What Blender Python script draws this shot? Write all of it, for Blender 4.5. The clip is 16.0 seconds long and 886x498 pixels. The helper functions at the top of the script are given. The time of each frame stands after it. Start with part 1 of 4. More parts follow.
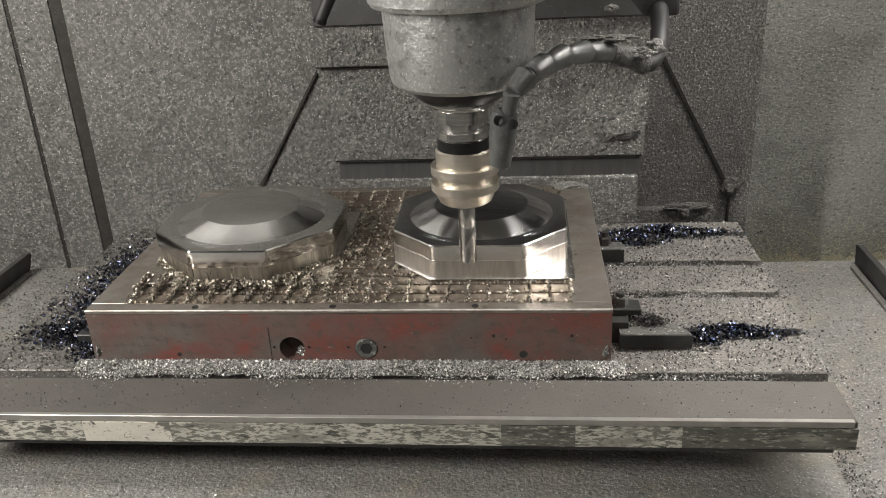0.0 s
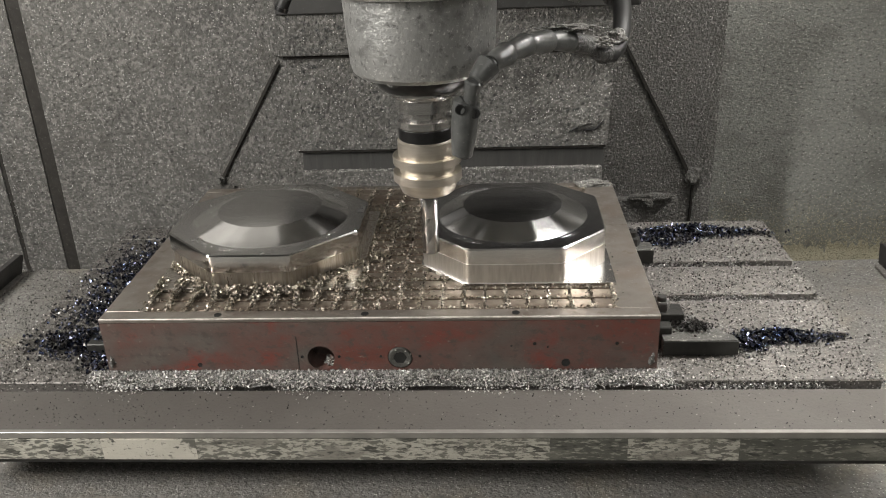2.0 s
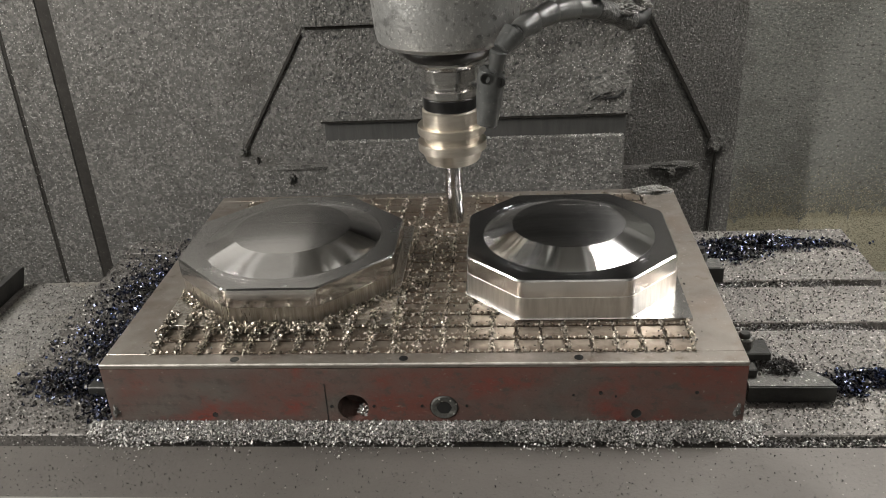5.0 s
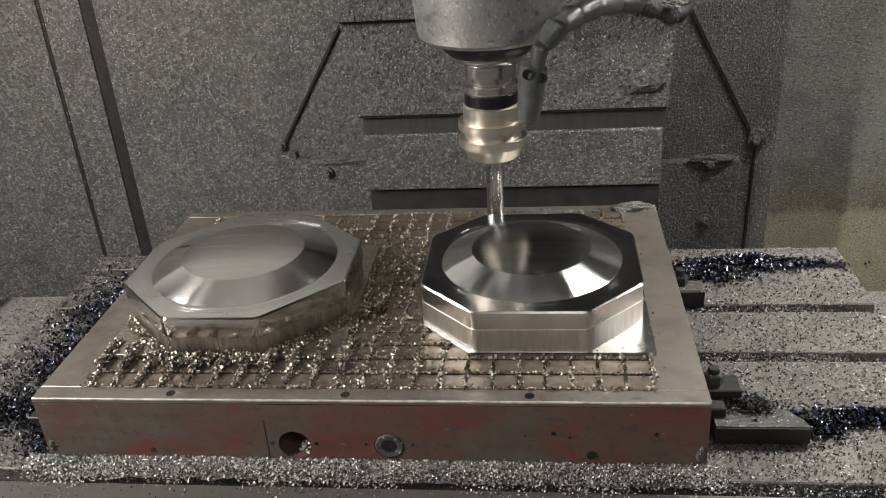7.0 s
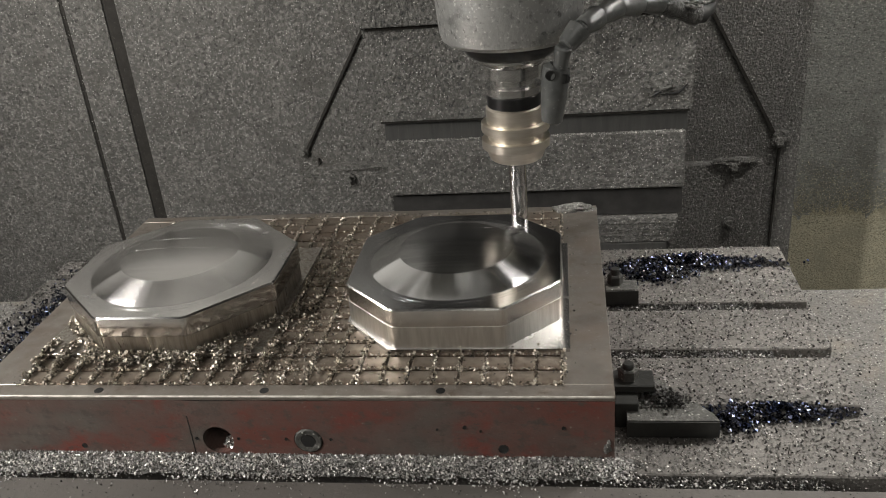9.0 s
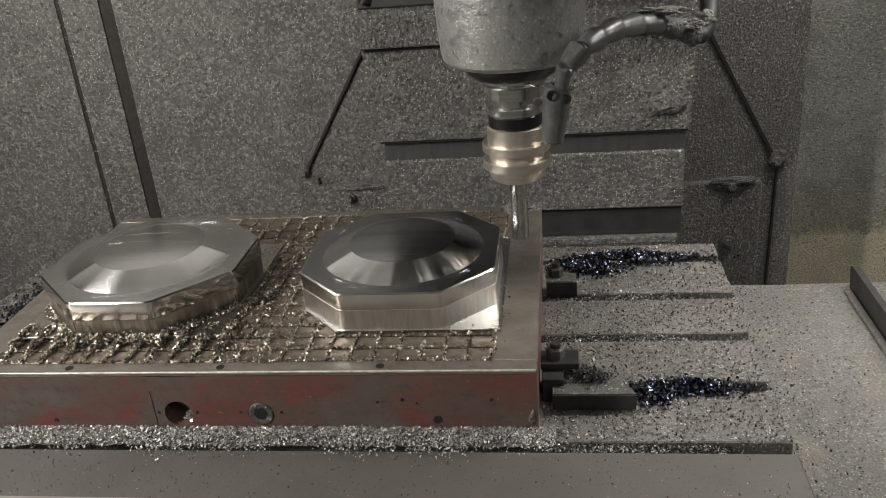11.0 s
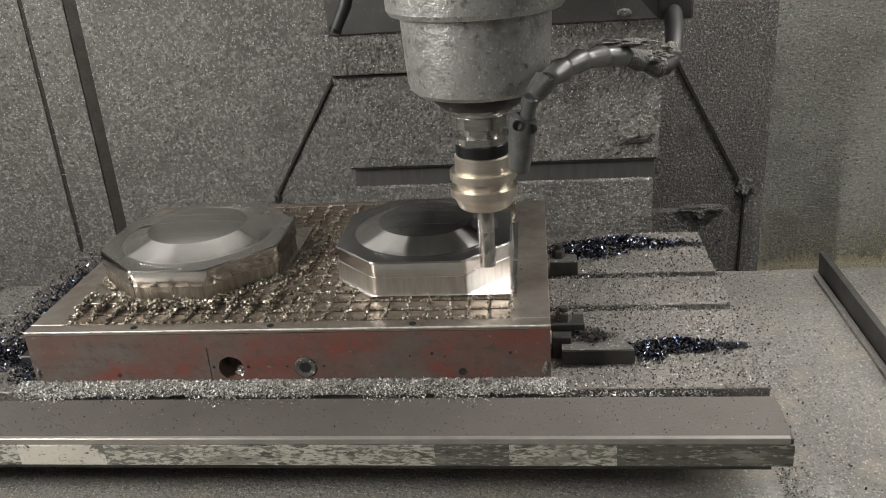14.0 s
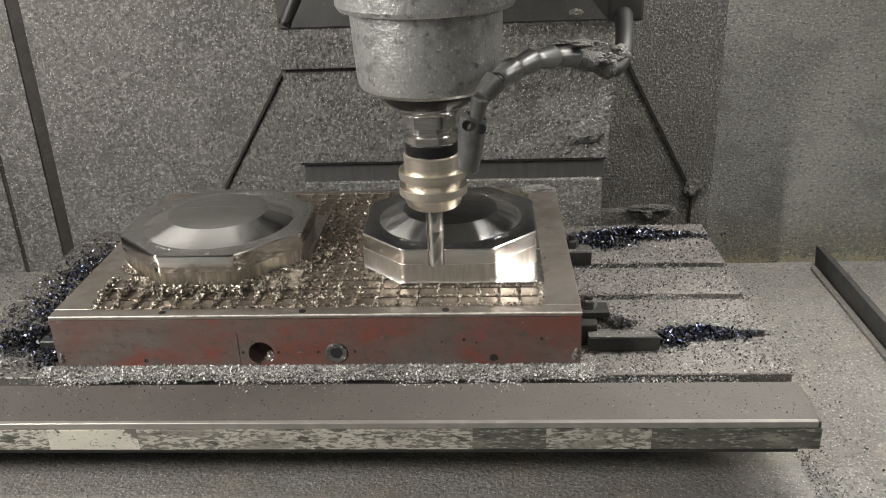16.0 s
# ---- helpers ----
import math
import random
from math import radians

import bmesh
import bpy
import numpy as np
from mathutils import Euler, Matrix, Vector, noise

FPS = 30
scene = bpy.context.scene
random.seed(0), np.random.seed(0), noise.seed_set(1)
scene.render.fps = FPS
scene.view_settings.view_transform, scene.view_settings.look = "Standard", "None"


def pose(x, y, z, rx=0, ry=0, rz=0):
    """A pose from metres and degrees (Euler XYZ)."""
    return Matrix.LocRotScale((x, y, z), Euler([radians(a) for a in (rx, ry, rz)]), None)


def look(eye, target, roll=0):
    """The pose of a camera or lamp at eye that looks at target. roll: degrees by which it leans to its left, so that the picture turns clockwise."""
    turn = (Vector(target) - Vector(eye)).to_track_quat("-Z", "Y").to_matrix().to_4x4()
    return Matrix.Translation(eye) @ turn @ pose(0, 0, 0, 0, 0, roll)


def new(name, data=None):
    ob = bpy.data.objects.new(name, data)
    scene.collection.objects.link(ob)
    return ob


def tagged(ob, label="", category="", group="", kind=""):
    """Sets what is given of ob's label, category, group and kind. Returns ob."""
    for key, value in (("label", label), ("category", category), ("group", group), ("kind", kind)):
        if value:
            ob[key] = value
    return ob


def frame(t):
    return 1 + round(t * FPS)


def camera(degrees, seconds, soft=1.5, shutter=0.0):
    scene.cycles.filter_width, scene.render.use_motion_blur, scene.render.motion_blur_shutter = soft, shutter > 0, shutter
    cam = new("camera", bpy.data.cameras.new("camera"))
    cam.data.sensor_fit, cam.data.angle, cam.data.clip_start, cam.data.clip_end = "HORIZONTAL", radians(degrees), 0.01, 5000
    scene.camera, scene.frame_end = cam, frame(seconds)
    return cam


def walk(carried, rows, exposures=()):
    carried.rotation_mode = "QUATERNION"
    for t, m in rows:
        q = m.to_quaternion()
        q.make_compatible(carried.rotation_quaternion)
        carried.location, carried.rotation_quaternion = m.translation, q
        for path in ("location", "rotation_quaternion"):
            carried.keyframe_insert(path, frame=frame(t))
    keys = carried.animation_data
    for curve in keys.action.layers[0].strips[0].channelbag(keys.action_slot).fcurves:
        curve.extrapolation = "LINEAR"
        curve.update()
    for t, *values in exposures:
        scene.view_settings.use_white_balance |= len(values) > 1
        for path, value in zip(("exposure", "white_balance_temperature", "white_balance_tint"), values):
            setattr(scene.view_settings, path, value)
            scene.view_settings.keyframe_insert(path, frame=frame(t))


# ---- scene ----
# ---- camera ----
cam = camera(54.55, 16.0, soft=0.95, shutter=0.4)
CAMERA_ROWS = [
    (0.0, pose(0.5081, -0.8359, 0.5125, 66.330, 2.789, 4.892)),
    (0.5, pose(0.5130, -0.8361, 0.5117, 66.396, 2.453, 4.183)),
    (1.0, pose(0.5166, -0.8335, 0.5117, 66.191, 2.159, 3.315)),
    (1.5, pose(0.5154, -0.8309, 0.5099, 65.815, 1.989, 2.919)),
    (2.0, pose(0.5137, -0.8300, 0.5085, 65.684, 2.116, 2.878)),
    (2.5, pose(0.5136, -0.8299, 0.5097, 65.538, 2.301, 3.004)),
    (3.0, pose(0.5112, -0.8317, 0.5095, 65.449, 2.410, 3.018)),
    (3.5, pose(0.5092, -0.8303, 0.5084, 65.053, 2.440, 3.142)),
    (4.0, pose(0.5080, -0.8325, 0.5095, 64.539, 2.583, 3.143)),
    (6.5, pose(0.5004, -0.8400, 0.5136, 63.324, 3.516, 5.364)),
    (7.0, pose(0.4975, -0.8405, 0.5156, 63.363, 3.754, 5.774)),
    (7.5, pose(0.4965, -0.8450, 0.5133, 63.724, 4.258, 6.579)),
    (8.0, pose(0.4950, -0.8506, 0.5113, 64.026, 4.697, 7.371)),
    (8.5, pose(0.4925, -0.8500, 0.5079, 64.147, 4.739, 7.090)),
    (9.0, pose(0.4935, -0.8448, 0.5109, 63.977, 4.756, 6.788)),
    (11.5, pose(0.4885, -0.8487, 0.5114, 65.942, 4.715, 6.574)),
    (12.0, pose(0.4901, -0.8494, 0.5111, 66.598, 4.711, 6.543)),
    (12.5, pose(0.4928, -0.8493, 0.5098, 66.956, 4.595, 6.630)),
    (13.0, pose(0.4947, -0.8504, 0.5131, 67.030, 4.443, 6.325)),
    (13.5, pose(0.4982, -0.8487, 0.5160, 66.888, 4.003, 5.588)),
    (14.0, pose(0.4984, -0.8448, 0.5154, 66.738, 3.796, 5.210)),
    (14.5, pose(0.4984, -0.8405, 0.5151, 66.749, 3.359, 4.469)),
    (15.0, pose(0.4984, -0.8366, 0.5173, 66.490, 2.803, 3.622)),
    (15.5, pose(0.5021, -0.8338, 0.5174, 66.317, 2.210, 2.670)),
    (16.0, pose(0.5022, -0.8354, 0.5170, 66.241, 1.976, 2.536)),
]
# the feed of the machine table, metres from its first place
FEED = [(0.0, -0.0000, -0.0000), (0.5, 0.0257, -0.0004), (1.0, 0.0495, -0.0063), (1.5, 0.0691, -0.0235),
        (2.0, 0.0843, -0.0376), (2.5, 0.1022, -0.0577), (3.0, 0.1131, -0.0807), (3.5, 0.1151, -0.1057),
        (4.0, 0.1145, -0.1323), (5.0, 0.1135, -0.1840), (5.8, 0.0830, -0.2180), (6.5, 0.0551, -0.2384),
        (7.0, 0.0320, -0.2491), (7.5, 0.0063, -0.2530), (8.0, -0.0199, -0.2561), (8.5, -0.0475, -0.2558),
        (9.0, -0.0684, -0.2414), (10.0, -0.1190, -0.2100), (10.6, -0.1400, -0.1900), (11.5, -0.1350, -0.1401),
        (12.0, -0.1351, -0.1115), (12.5, -0.1337, -0.0899), (13.0, -0.1256, -0.0644), (13.5, -0.1068, -0.0454),
        (14.0, -0.0898, -0.0291), (14.5, -0.0709, -0.0104), (15.0, -0.0473, 0.0016), (15.5, -0.0217, 0.0017),
        (16.0, 0.0023, -0.0001)]

EXPOSURES = [(0.0, 0.12), (1.5, 0.06), (4.0, -0.06), (6.5, -0.18), (9.0, -0.32), (11.5, -0.30), (12.5, -0.28), (14.5, 0.04), (16.0, 0.18)]
walk(cam, CAMERA_ROWS, EXPOSURES)

# ---- light ----
world = bpy.data.worlds.new("world")
scene.world = world
world.use_nodes = True
world.node_tree.nodes["Background"].inputs["Color"].default_value = (1.0, 0.97, 0.92, 1)
world.node_tree.nodes["Background"].inputs["Strength"].default_value = 0.012


def area_lamp(name, eye, target, size_x, size_y, power, spread=180.0, colour=(1, 0.965, 0.915)):
    data = bpy.data.lights.new(name, "AREA")
    data.shape, data.size, data.size_y, data.energy, data.color = "RECTANGLE", size_x, size_y, power, colour
    data.spread = radians(spread)
    lamp = new(name, data)
    lamp.matrix_world = look(eye, target)
    return lamp


# work lamps inside the machine: two on the left, one shaded and low on the right, one high at the back; shop light through the door
area_lamp("work_lamp_left", (-0.72, -0.70, 0.86), (0.46, 0.28, 0.13), 0.11, 0.50, 23.5)
area_lamp("work_lamp_side", (-0.68, -0.02, 0.80), (0.46, 0.02, 0.16), 0.07, 0.44, 6.0)
area_lamp("work_lamp_right", (1.24, 0.08, 0.52), (0.66, 0.10, -0.04), 0.08, 0.46, 1.3, 72.0)
area_lamp("work_lamp_back", (1.08, 0.34, 1.05), (0.64, 0.10, 0.10), 0.09, 0.50, 12.0)
area_lamp("door_light", (1.0, -2.2, 2.3), (0.5, 0.2, 0.1), 1.6, 0.9, 14.0)


# ---- materials ----
def raster(m, aniso):
    """Straight tool marks along x: a gloss stretched across them."""
    b = m.node_tree.nodes["Principled BSDF"]
    t = m.node_tree.nodes.new("ShaderNodeCombineXYZ")
    t.inputs[0].default_value = 1.0
    m.node_tree.links.new(t.outputs[0], b.inputs["Tangent"])
    b.inputs["Anisotropic"].default_value, b.inputs["Anisotropic Rotation"].default_value = aniso, 0.25
    return m


def turned(m, aniso, rotation):
    """Concentric tool marks: a stretched gloss round the upright axis."""
    b = m.node_tree.nodes["Principled BSDF"]
    t = m.node_tree.nodes.new("ShaderNodeTangent")
    t.direction_type, t.axis = "RADIAL", "Z"
    m.node_tree.links.new(t.outputs["Tangent"], b.inputs["Tangent"])
    b.inputs["Anisotropic"].default_value, b.inputs["Anisotropic Rotation"].default_value = aniso, rotation
    return m


def material(name, colour, rough=0.6, metal=0.0, colour2=None, scale=20.0, detail=6.0, contrast=(0.35, 0.65),
             bump=0.0, bump_scale=200.0, depth=0.002, rough2=None, island=0.0, flecks=None, stretch=None, stains=None):
    """A node material: a base of two colours mixed by noise, optional bright flecks, stains and fine relief."""
    m = bpy.data.materials.new(name)
    m.use_nodes = True
    nt = m.node_tree
    n, l = nt.nodes, nt.links
    b = n["Principled BSDF"]
    b.inputs["Metallic"].default_value = metal
    b.inputs["Roughness"].default_value = rough
    co = n.new("ShaderNodeTexCoord").outputs["Object"]
    if stretch:
        mp = n.new("ShaderNodeMapping")
        mp.inputs["Scale"].default_value = stretch
        l.new(co, mp.inputs["Vector"])
        co = mp.outputs["Vector"]

    def tex(s, d=6.0):
        t = n.new("ShaderNodeTexNoise")
        t.inputs["Scale"].default_value, t.inputs["Detail"].default_value = s, d
        t.inputs["Roughness"].default_value = 0.6
        l.new(co, t.inputs["Vector"])
        return t.outputs["Fac"]

    def ramp(fac, lo, hi):
        r = n.new("ShaderNodeMapRange")
        r.inputs["From Min"].default_value, r.inputs["From Max"].default_value = lo, hi
        l.new(fac, r.inputs["Value"])
        return r.outputs["Result"]

    def mix(fac, a, c):
        x = n.new("ShaderNodeMix")
        x.data_type = "RGBA"
        if isinstance(fac, float):
            x.inputs["Factor"].default_value = fac
        else:
            l.new(fac, x.inputs["Factor"])
        for sock, v in ((x.inputs["A"], a), (x.inputs["B"], c)):
            if isinstance(v, tuple):
                sock.default_value = (*v, 1)
            else:
                l.new(v, sock)
        return x.outputs["Result"]

    c2 = colour2 or tuple(v * 0.7 for v in colour)
    f = ramp(tex(scale, detail), *contrast)
    col = mix(f, colour, c2)
    for s_scale, s_lo, s_hi, s_col in stains or ():
        col = mix(ramp(tex(s_scale, 8.0), s_lo, s_hi), col, s_col)
    if flecks:
        f_scale, f_lo, f_col = flecks
        v = n.new("ShaderNodeTexVoronoi")
        v.inputs["Scale"].default_value = f_scale
        l.new(co, v.inputs["Vector"])
        g = n.new("ShaderNodeSeparateColor")
        l.new(v.outputs["Color"], g.inputs["Color"])
        pick = ramp(g.outputs["Red"], f_lo, f_lo + 0.02)
        near = ramp(v.outputs["Distance"], 0.45, 0.25)
        mm = n.new("ShaderNodeMath")
        mm.operation = "MULTIPLY"
        l.new(pick, mm.inputs[0]), l.new(near, mm.inputs[1])
        col = mix(mm.outputs[0], col, f_col)
    if island:
        g = n.new("ShaderNodeNewGeometry")
        h = n.new("ShaderNodeHueSaturation")
        r = n.new("ShaderNodeMapRange")
        r.inputs["To Min"].default_value, r.inputs["To Max"].default_value = 1 - island, 1 + island
        l.new(g.outputs["Random Per Island"], r.inputs["Value"])
        l.new(r.outputs["Result"], h.inputs["Value"])
        l.new(col, h.inputs["Color"])
        col = h.outputs["Color"]
    l.new(col, b.inputs["Base Color"])
    if rough2 is not None:
        r = n.new("ShaderNodeMapRange")
        r.inputs["To Min"].default_value, r.inputs["To Max"].default_value = rough, rough2
        l.new(f, r.inputs["Value"])
        l.new(r.outputs["Result"], b.inputs["Roughness"])
    if bump:
        bp = n.new("ShaderNodeBump")
        bp.inputs["Strength"].default_value, bp.inputs["Distance"].default_value = bump, depth
        l.new(tex(bump_scale, 3.0), bp.inputs["Height"])
        l.new(bp.outputs["Normal"], b.inputs["Normal"])
    return m


M = {}
M["wall"] = material("swarf_dusted_sheet", (0.155, 0.151, 0.140), 0.58, 0.0, (0.11, 0.107, 0.10), 5.0, bump=1.0, bump_scale=210, depth=0.007,
                     flecks=(330, 0.90, (0.60, 0.59, 0.56)), stains=((175, 0.49, 0.62, (0.27, 0.262, 0.242)), (140, 0.55, 0.67, (0.065, 0.063, 0.058)), (14, 0.54, 0.70, (0.105, 0.10, 0.09))))
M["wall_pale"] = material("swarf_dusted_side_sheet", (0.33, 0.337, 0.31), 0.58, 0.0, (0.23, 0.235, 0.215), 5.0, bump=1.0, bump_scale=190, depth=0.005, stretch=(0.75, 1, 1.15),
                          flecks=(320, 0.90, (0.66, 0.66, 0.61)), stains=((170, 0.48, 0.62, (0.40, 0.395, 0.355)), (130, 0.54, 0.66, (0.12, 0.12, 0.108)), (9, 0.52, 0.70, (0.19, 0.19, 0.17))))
M["cover"] = material("oily_dusted_way_cover", (0.15, 0.146, 0.135), 0.5, 0.0, (0.105, 0.102, 0.095), 9.0, bump=1.0, bump_scale=180, depth=0.008,
                      flecks=(320, 0.89, (0.55, 0.54, 0.51)), stains=((170, 0.5, 0.62, (0.26, 0.253, 0.234)), (130, 0.54, 0.66, (0.045, 0.048, 0.045)), (40, 0.54, 0.7, (0.085, 0.082, 0.075))))
M["cover_clean"] = material("wiped_way_cover_steel", (0.115, 0.114, 0.110), 0.42, 0.4, (0.09, 0.089, 0.086), 12.0, bump=0.08, bump_scale=200, stretch=(6, 1, 0.6), stains=((30, 0.58, 0.80, (0.135, 0.133, 0.127)), (160, 0.60, 0.72, (0.075, 0.074, 0.07))), rough2=0.52)
M["black"] = material("black_rubber", (0.012, 0.012, 0.012), 0.5, 0.0, (0.02, 0.02, 0.019), 30.0)
M["seam"] = material("oily_dark_seam", (0.032, 0.030, 0.027), 0.7, 0.0, (0.045, 0.042, 0.038), 60.0, bump=0.6, bump_scale=300, stains=((260, 0.60, 0.70, (0.085, 0.08, 0.072)),))
M["seam"].node_tree.nodes["Principled BSDF"].inputs["Specular IOR Level"].default_value = 0.15
M["head_plate"] = material("dark_oiled_plate", (0.085, 0.084, 0.081), 0.4, 0.3, (0.06, 0.059, 0.057), 12.0, bump=0.15, bump_scale=200, stains=((160, 0.6, 0.72, (0.13, 0.128, 0.122)),))
M["table"] = material("worn_table_steel", (0.22, 0.207, 0.19), 0.5, 0.35, (0.14, 0.132, 0.122), 9.0, bump=0.25, bump_scale=260,
                      flecks=(520, 0.90, (0.62, 0.60, 0.56)), depth=0.004, stains=((300, 0.51, 0.63, (0.09, 0.085, 0.078)), (55, 0.55, 0.72, (0.12, 0.113, 0.103))), rough2=0.65)
# front rail: brown steel, its colour darkened for the operator's shade too
M["table_front"] = material("oily_brown_shaded_steel", (0.12, 0.111, 0.101), 0.48, 0.3, (0.095, 0.087, 0.079), 7.0, bump=0.2, bump_scale=260, flecks=(420, 0.985, (0.4, 0.38, 0.35)), stains=((240, 0.54, 0.68, (0.10, 0.092, 0.084)), (420, 0.6, 0.7, (0.06, 0.055, 0.05))), rough2=0.6)
M["table_edge"] = material("bright_worn_edge", (0.38, 0.365, 0.34), 0.4, 0.7, (0.3, 0.29, 0.27), 40.0)
M["edge_bright"] = material("bright_burred_edge", (0.62, 0.59, 0.54), 0.48, 0.35, (0.34, 0.315, 0.28), 90.0)
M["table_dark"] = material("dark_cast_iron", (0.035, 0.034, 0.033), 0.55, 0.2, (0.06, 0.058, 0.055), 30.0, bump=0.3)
M["tray"] = material("chip_tray_sheet", (0.25, 0.242, 0.225), 0.6, 0.15, (0.16, 0.154, 0.142), 6.0, bump=0.7, bump_scale=220,
                     flecks=(560, 0.88, (0.62, 0.61, 0.57)), depth=0.004, stains=((300, 0.51, 0.63, (0.11, 0.105, 0.096)), (12, 0.5, 0.75, (0.27, 0.245, 0.2)), (120, 0.55, 0.7, (0.12, 0.117, 0.11))))
M["paint"] = material("cream_paint", (0.56, 0.535, 0.465), 0.6, 0.0, (0.44, 0.42, 0.36), 18.0, bump=0.5, bump_scale=320,
                      stains=((260, 0.60, 0.66, (0.20, 0.19, 0.165)), (24, 0.60, 0.63, (0.12, 0.117, 0.10)), (75, 0.60, 0.62, (0.075, 0.073, 0.062))), stretch=(0.7, 1, 1.0))
M["paint_flaked"] = material("flaked_cream_paint", (0.46, 0.445, 0.385), 0.6, 0.0, (0.36, 0.345, 0.295), 18.0, bump=0.6, bump_scale=320,
                             stains=((210, 0.49, 0.54, (0.14, 0.136, 0.115)), (24, 0.55, 0.62, (0.22, 0.21, 0.18)), (75, 0.57, 0.60, (0.06, 0.06, 0.05)), (420, 0.54, 0.62, (0.13, 0.127, 0.11))), stretch=(0.5, 1, 1.5))
M["paint_worn"] = material("worn_olive_paint", (0.10, 0.10, 0.083), 0.55, 0.0, (0.07, 0.071, 0.06), 18.0, bump=0.6, bump_scale=320,
                           stains=((30, 0.54, 0.66, (0.22, 0.215, 0.18)), (230, 0.55, 0.62, (0.27, 0.262, 0.225)), (150, 0.56, 0.64, (0.04, 0.041, 0.035))), stretch=(0.4, 1, 1.6))
M["chuck_side"] = material("red_lead_marked_steel", (0.135, 0.117, 0.103), 0.48, 0.2, (0.10, 0.086, 0.076), 30.0, bump=0.3, bump_scale=260,
                           stains=((7, 0.42, 0.66, (0.16, 0.060, 0.047)), (22, 0.54, 0.68, (0.20, 0.050, 0.038)), (9, 0.56, 0.72, (0.12, 0.103, 0.09)), (90, 0.53, 0.66, (0.085, 0.07, 0.061)), (240, 0.58, 0.72, (0.14, 0.108, 0.092)), (330, 0.62, 0.72, (0.06, 0.05, 0.044)), (170, 0.63, 0.74, (0.26, 0.22, 0.185))), stretch=(0.8, 1, 1.15), rough2=0.62)
M["chuck_top"] = material("ground_chuck_rim_steel", (0.36, 0.33, 0.295), 0.34, 0.85, (0.25, 0.222, 0.195), 22.0, bump=0.06, bump_scale=300, rough2=0.5,
                          stains=((14, 0.52, 0.70, (0.22, 0.175, 0.145)), (60, 0.60, 0.74, (0.19, 0.15, 0.12)), (260, 0.62, 0.72, (0.44, 0.41, 0.37))))
M["pole"] = material("ground_pole_steel", (0.34, 0.295, 0.245), 0.36, 0.85, (0.22, 0.18, 0.145), 28.0, bump=0.05, bump_scale=300, rough2=0.48, stains=((9, 0.50, 0.66, (0.19, 0.14, 0.105)), (120, 0.60, 0.72, (0.14, 0.105, 0.08))))
M["resin"] = material("brown_chuck_resin", (0.06, 0.042, 0.028), 0.5, 0.0, (0.03, 0.022, 0.016), 60.0)
M["mirror"] = material("finish_milled_steel", (0.60, 0.59, 0.575), 0.22, 1.0, (0.54, 0.53, 0.52), 30.0, bump=0.012, bump_scale=90, rough2=0.28)
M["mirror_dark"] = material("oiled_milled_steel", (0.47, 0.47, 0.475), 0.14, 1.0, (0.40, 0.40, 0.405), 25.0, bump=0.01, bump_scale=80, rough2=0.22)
M["slope"] = turned(material("concentrically_milled_slope", (0.82, 0.81, 0.80), 0.16, 1.0, (0.72, 0.71, 0.70), 30.0), 1.0, 0.25)
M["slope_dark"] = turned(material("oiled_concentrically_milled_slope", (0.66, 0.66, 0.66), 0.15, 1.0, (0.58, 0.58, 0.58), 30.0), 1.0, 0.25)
M["crown"] = raster(material("line_milled_crown", (0.53, 0.52, 0.51), 0.22, 1.0, (0.47, 0.46, 0.45), 8.0, stretch=(0.5, 20, 1)), 0.4)
M["mirror_side"] = material("polished_side_steel", (0.62, 0.61, 0.60), 0.12, 1.0, (0.54, 0.535, 0.525), 30.0, bump=0.01, bump_scale=90, rough2=0.16)
M["fine_chip"] = material("fine_grey_swarf", (0.47, 0.46, 0.44), 0.42, 0.6, (0.40, 0.392, 0.375), 60.0, island=0.6)
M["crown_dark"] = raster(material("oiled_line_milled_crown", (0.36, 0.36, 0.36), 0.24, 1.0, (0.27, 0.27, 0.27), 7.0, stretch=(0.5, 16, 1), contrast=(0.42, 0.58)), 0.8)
M["milled"] = material("side_milled_steel", (0.74, 0.725, 0.70), 0.16, 1.0, (0.69, 0.675, 0.65), 60.0, bump=0.012, bump_scale=60, stretch=(6, 6, 0.6), rough2=0.24)
M["milled_low"] = material("older_side_milled_steel", (0.70, 0.685, 0.655), 0.28, 1.0, (0.56, 0.545, 0.515), 50.0, bump=0.012, bump_scale=60, stretch=(5, 5, 0.6), rough2=0.42)
M["raw_side"] = material("stained_raw_steel_side", (0.58, 0.55, 0.505), 0.26, 1.0, (0.32, 0.285, 0.24), 45.0, bump=0.08, bump_scale=60, stretch=(5, 5, 0.5), rough2=0.44)
M["housing"] = material("dusted_cast_housing", (0.50, 0.50, 0.484), 0.34, 0.75, (0.36, 0.36, 0.348), 14.0, bump=0.35, bump_scale=170, depth=0.003, rough2=0.46,
                        stains=((300, 0.57, 0.67, (0.72, 0.72, 0.69)), (120, 0.56, 0.68, (0.20, 0.20, 0.19)), (26, 0.56, 0.70, (0.22, 0.22, 0.21))))
M["bare"] = material("bright_turned_steel", (0.66, 0.65, 0.63), 0.19, 0.95, (0.5, 0.49, 0.47), 40.0, stretch=(1, 1, 8))
M["dark_steel"] = material("black_oxide_steel", (0.045, 0.045, 0.045), 0.3, 0.8, (0.028, 0.028, 0.028), 40.0)
M["gold"] = material("champagne_nickel_nut", (0.68, 0.63, 0.55), 0.37, 0.95, (0.58, 0.525, 0.445), 50.0, stretch=(1, 1, 5))
M["carbide"] = material("carbide_end_mill", (0.55, 0.54, 0.52), 0.22, 1.0, (0.42, 0.41, 0.4), 50.0)
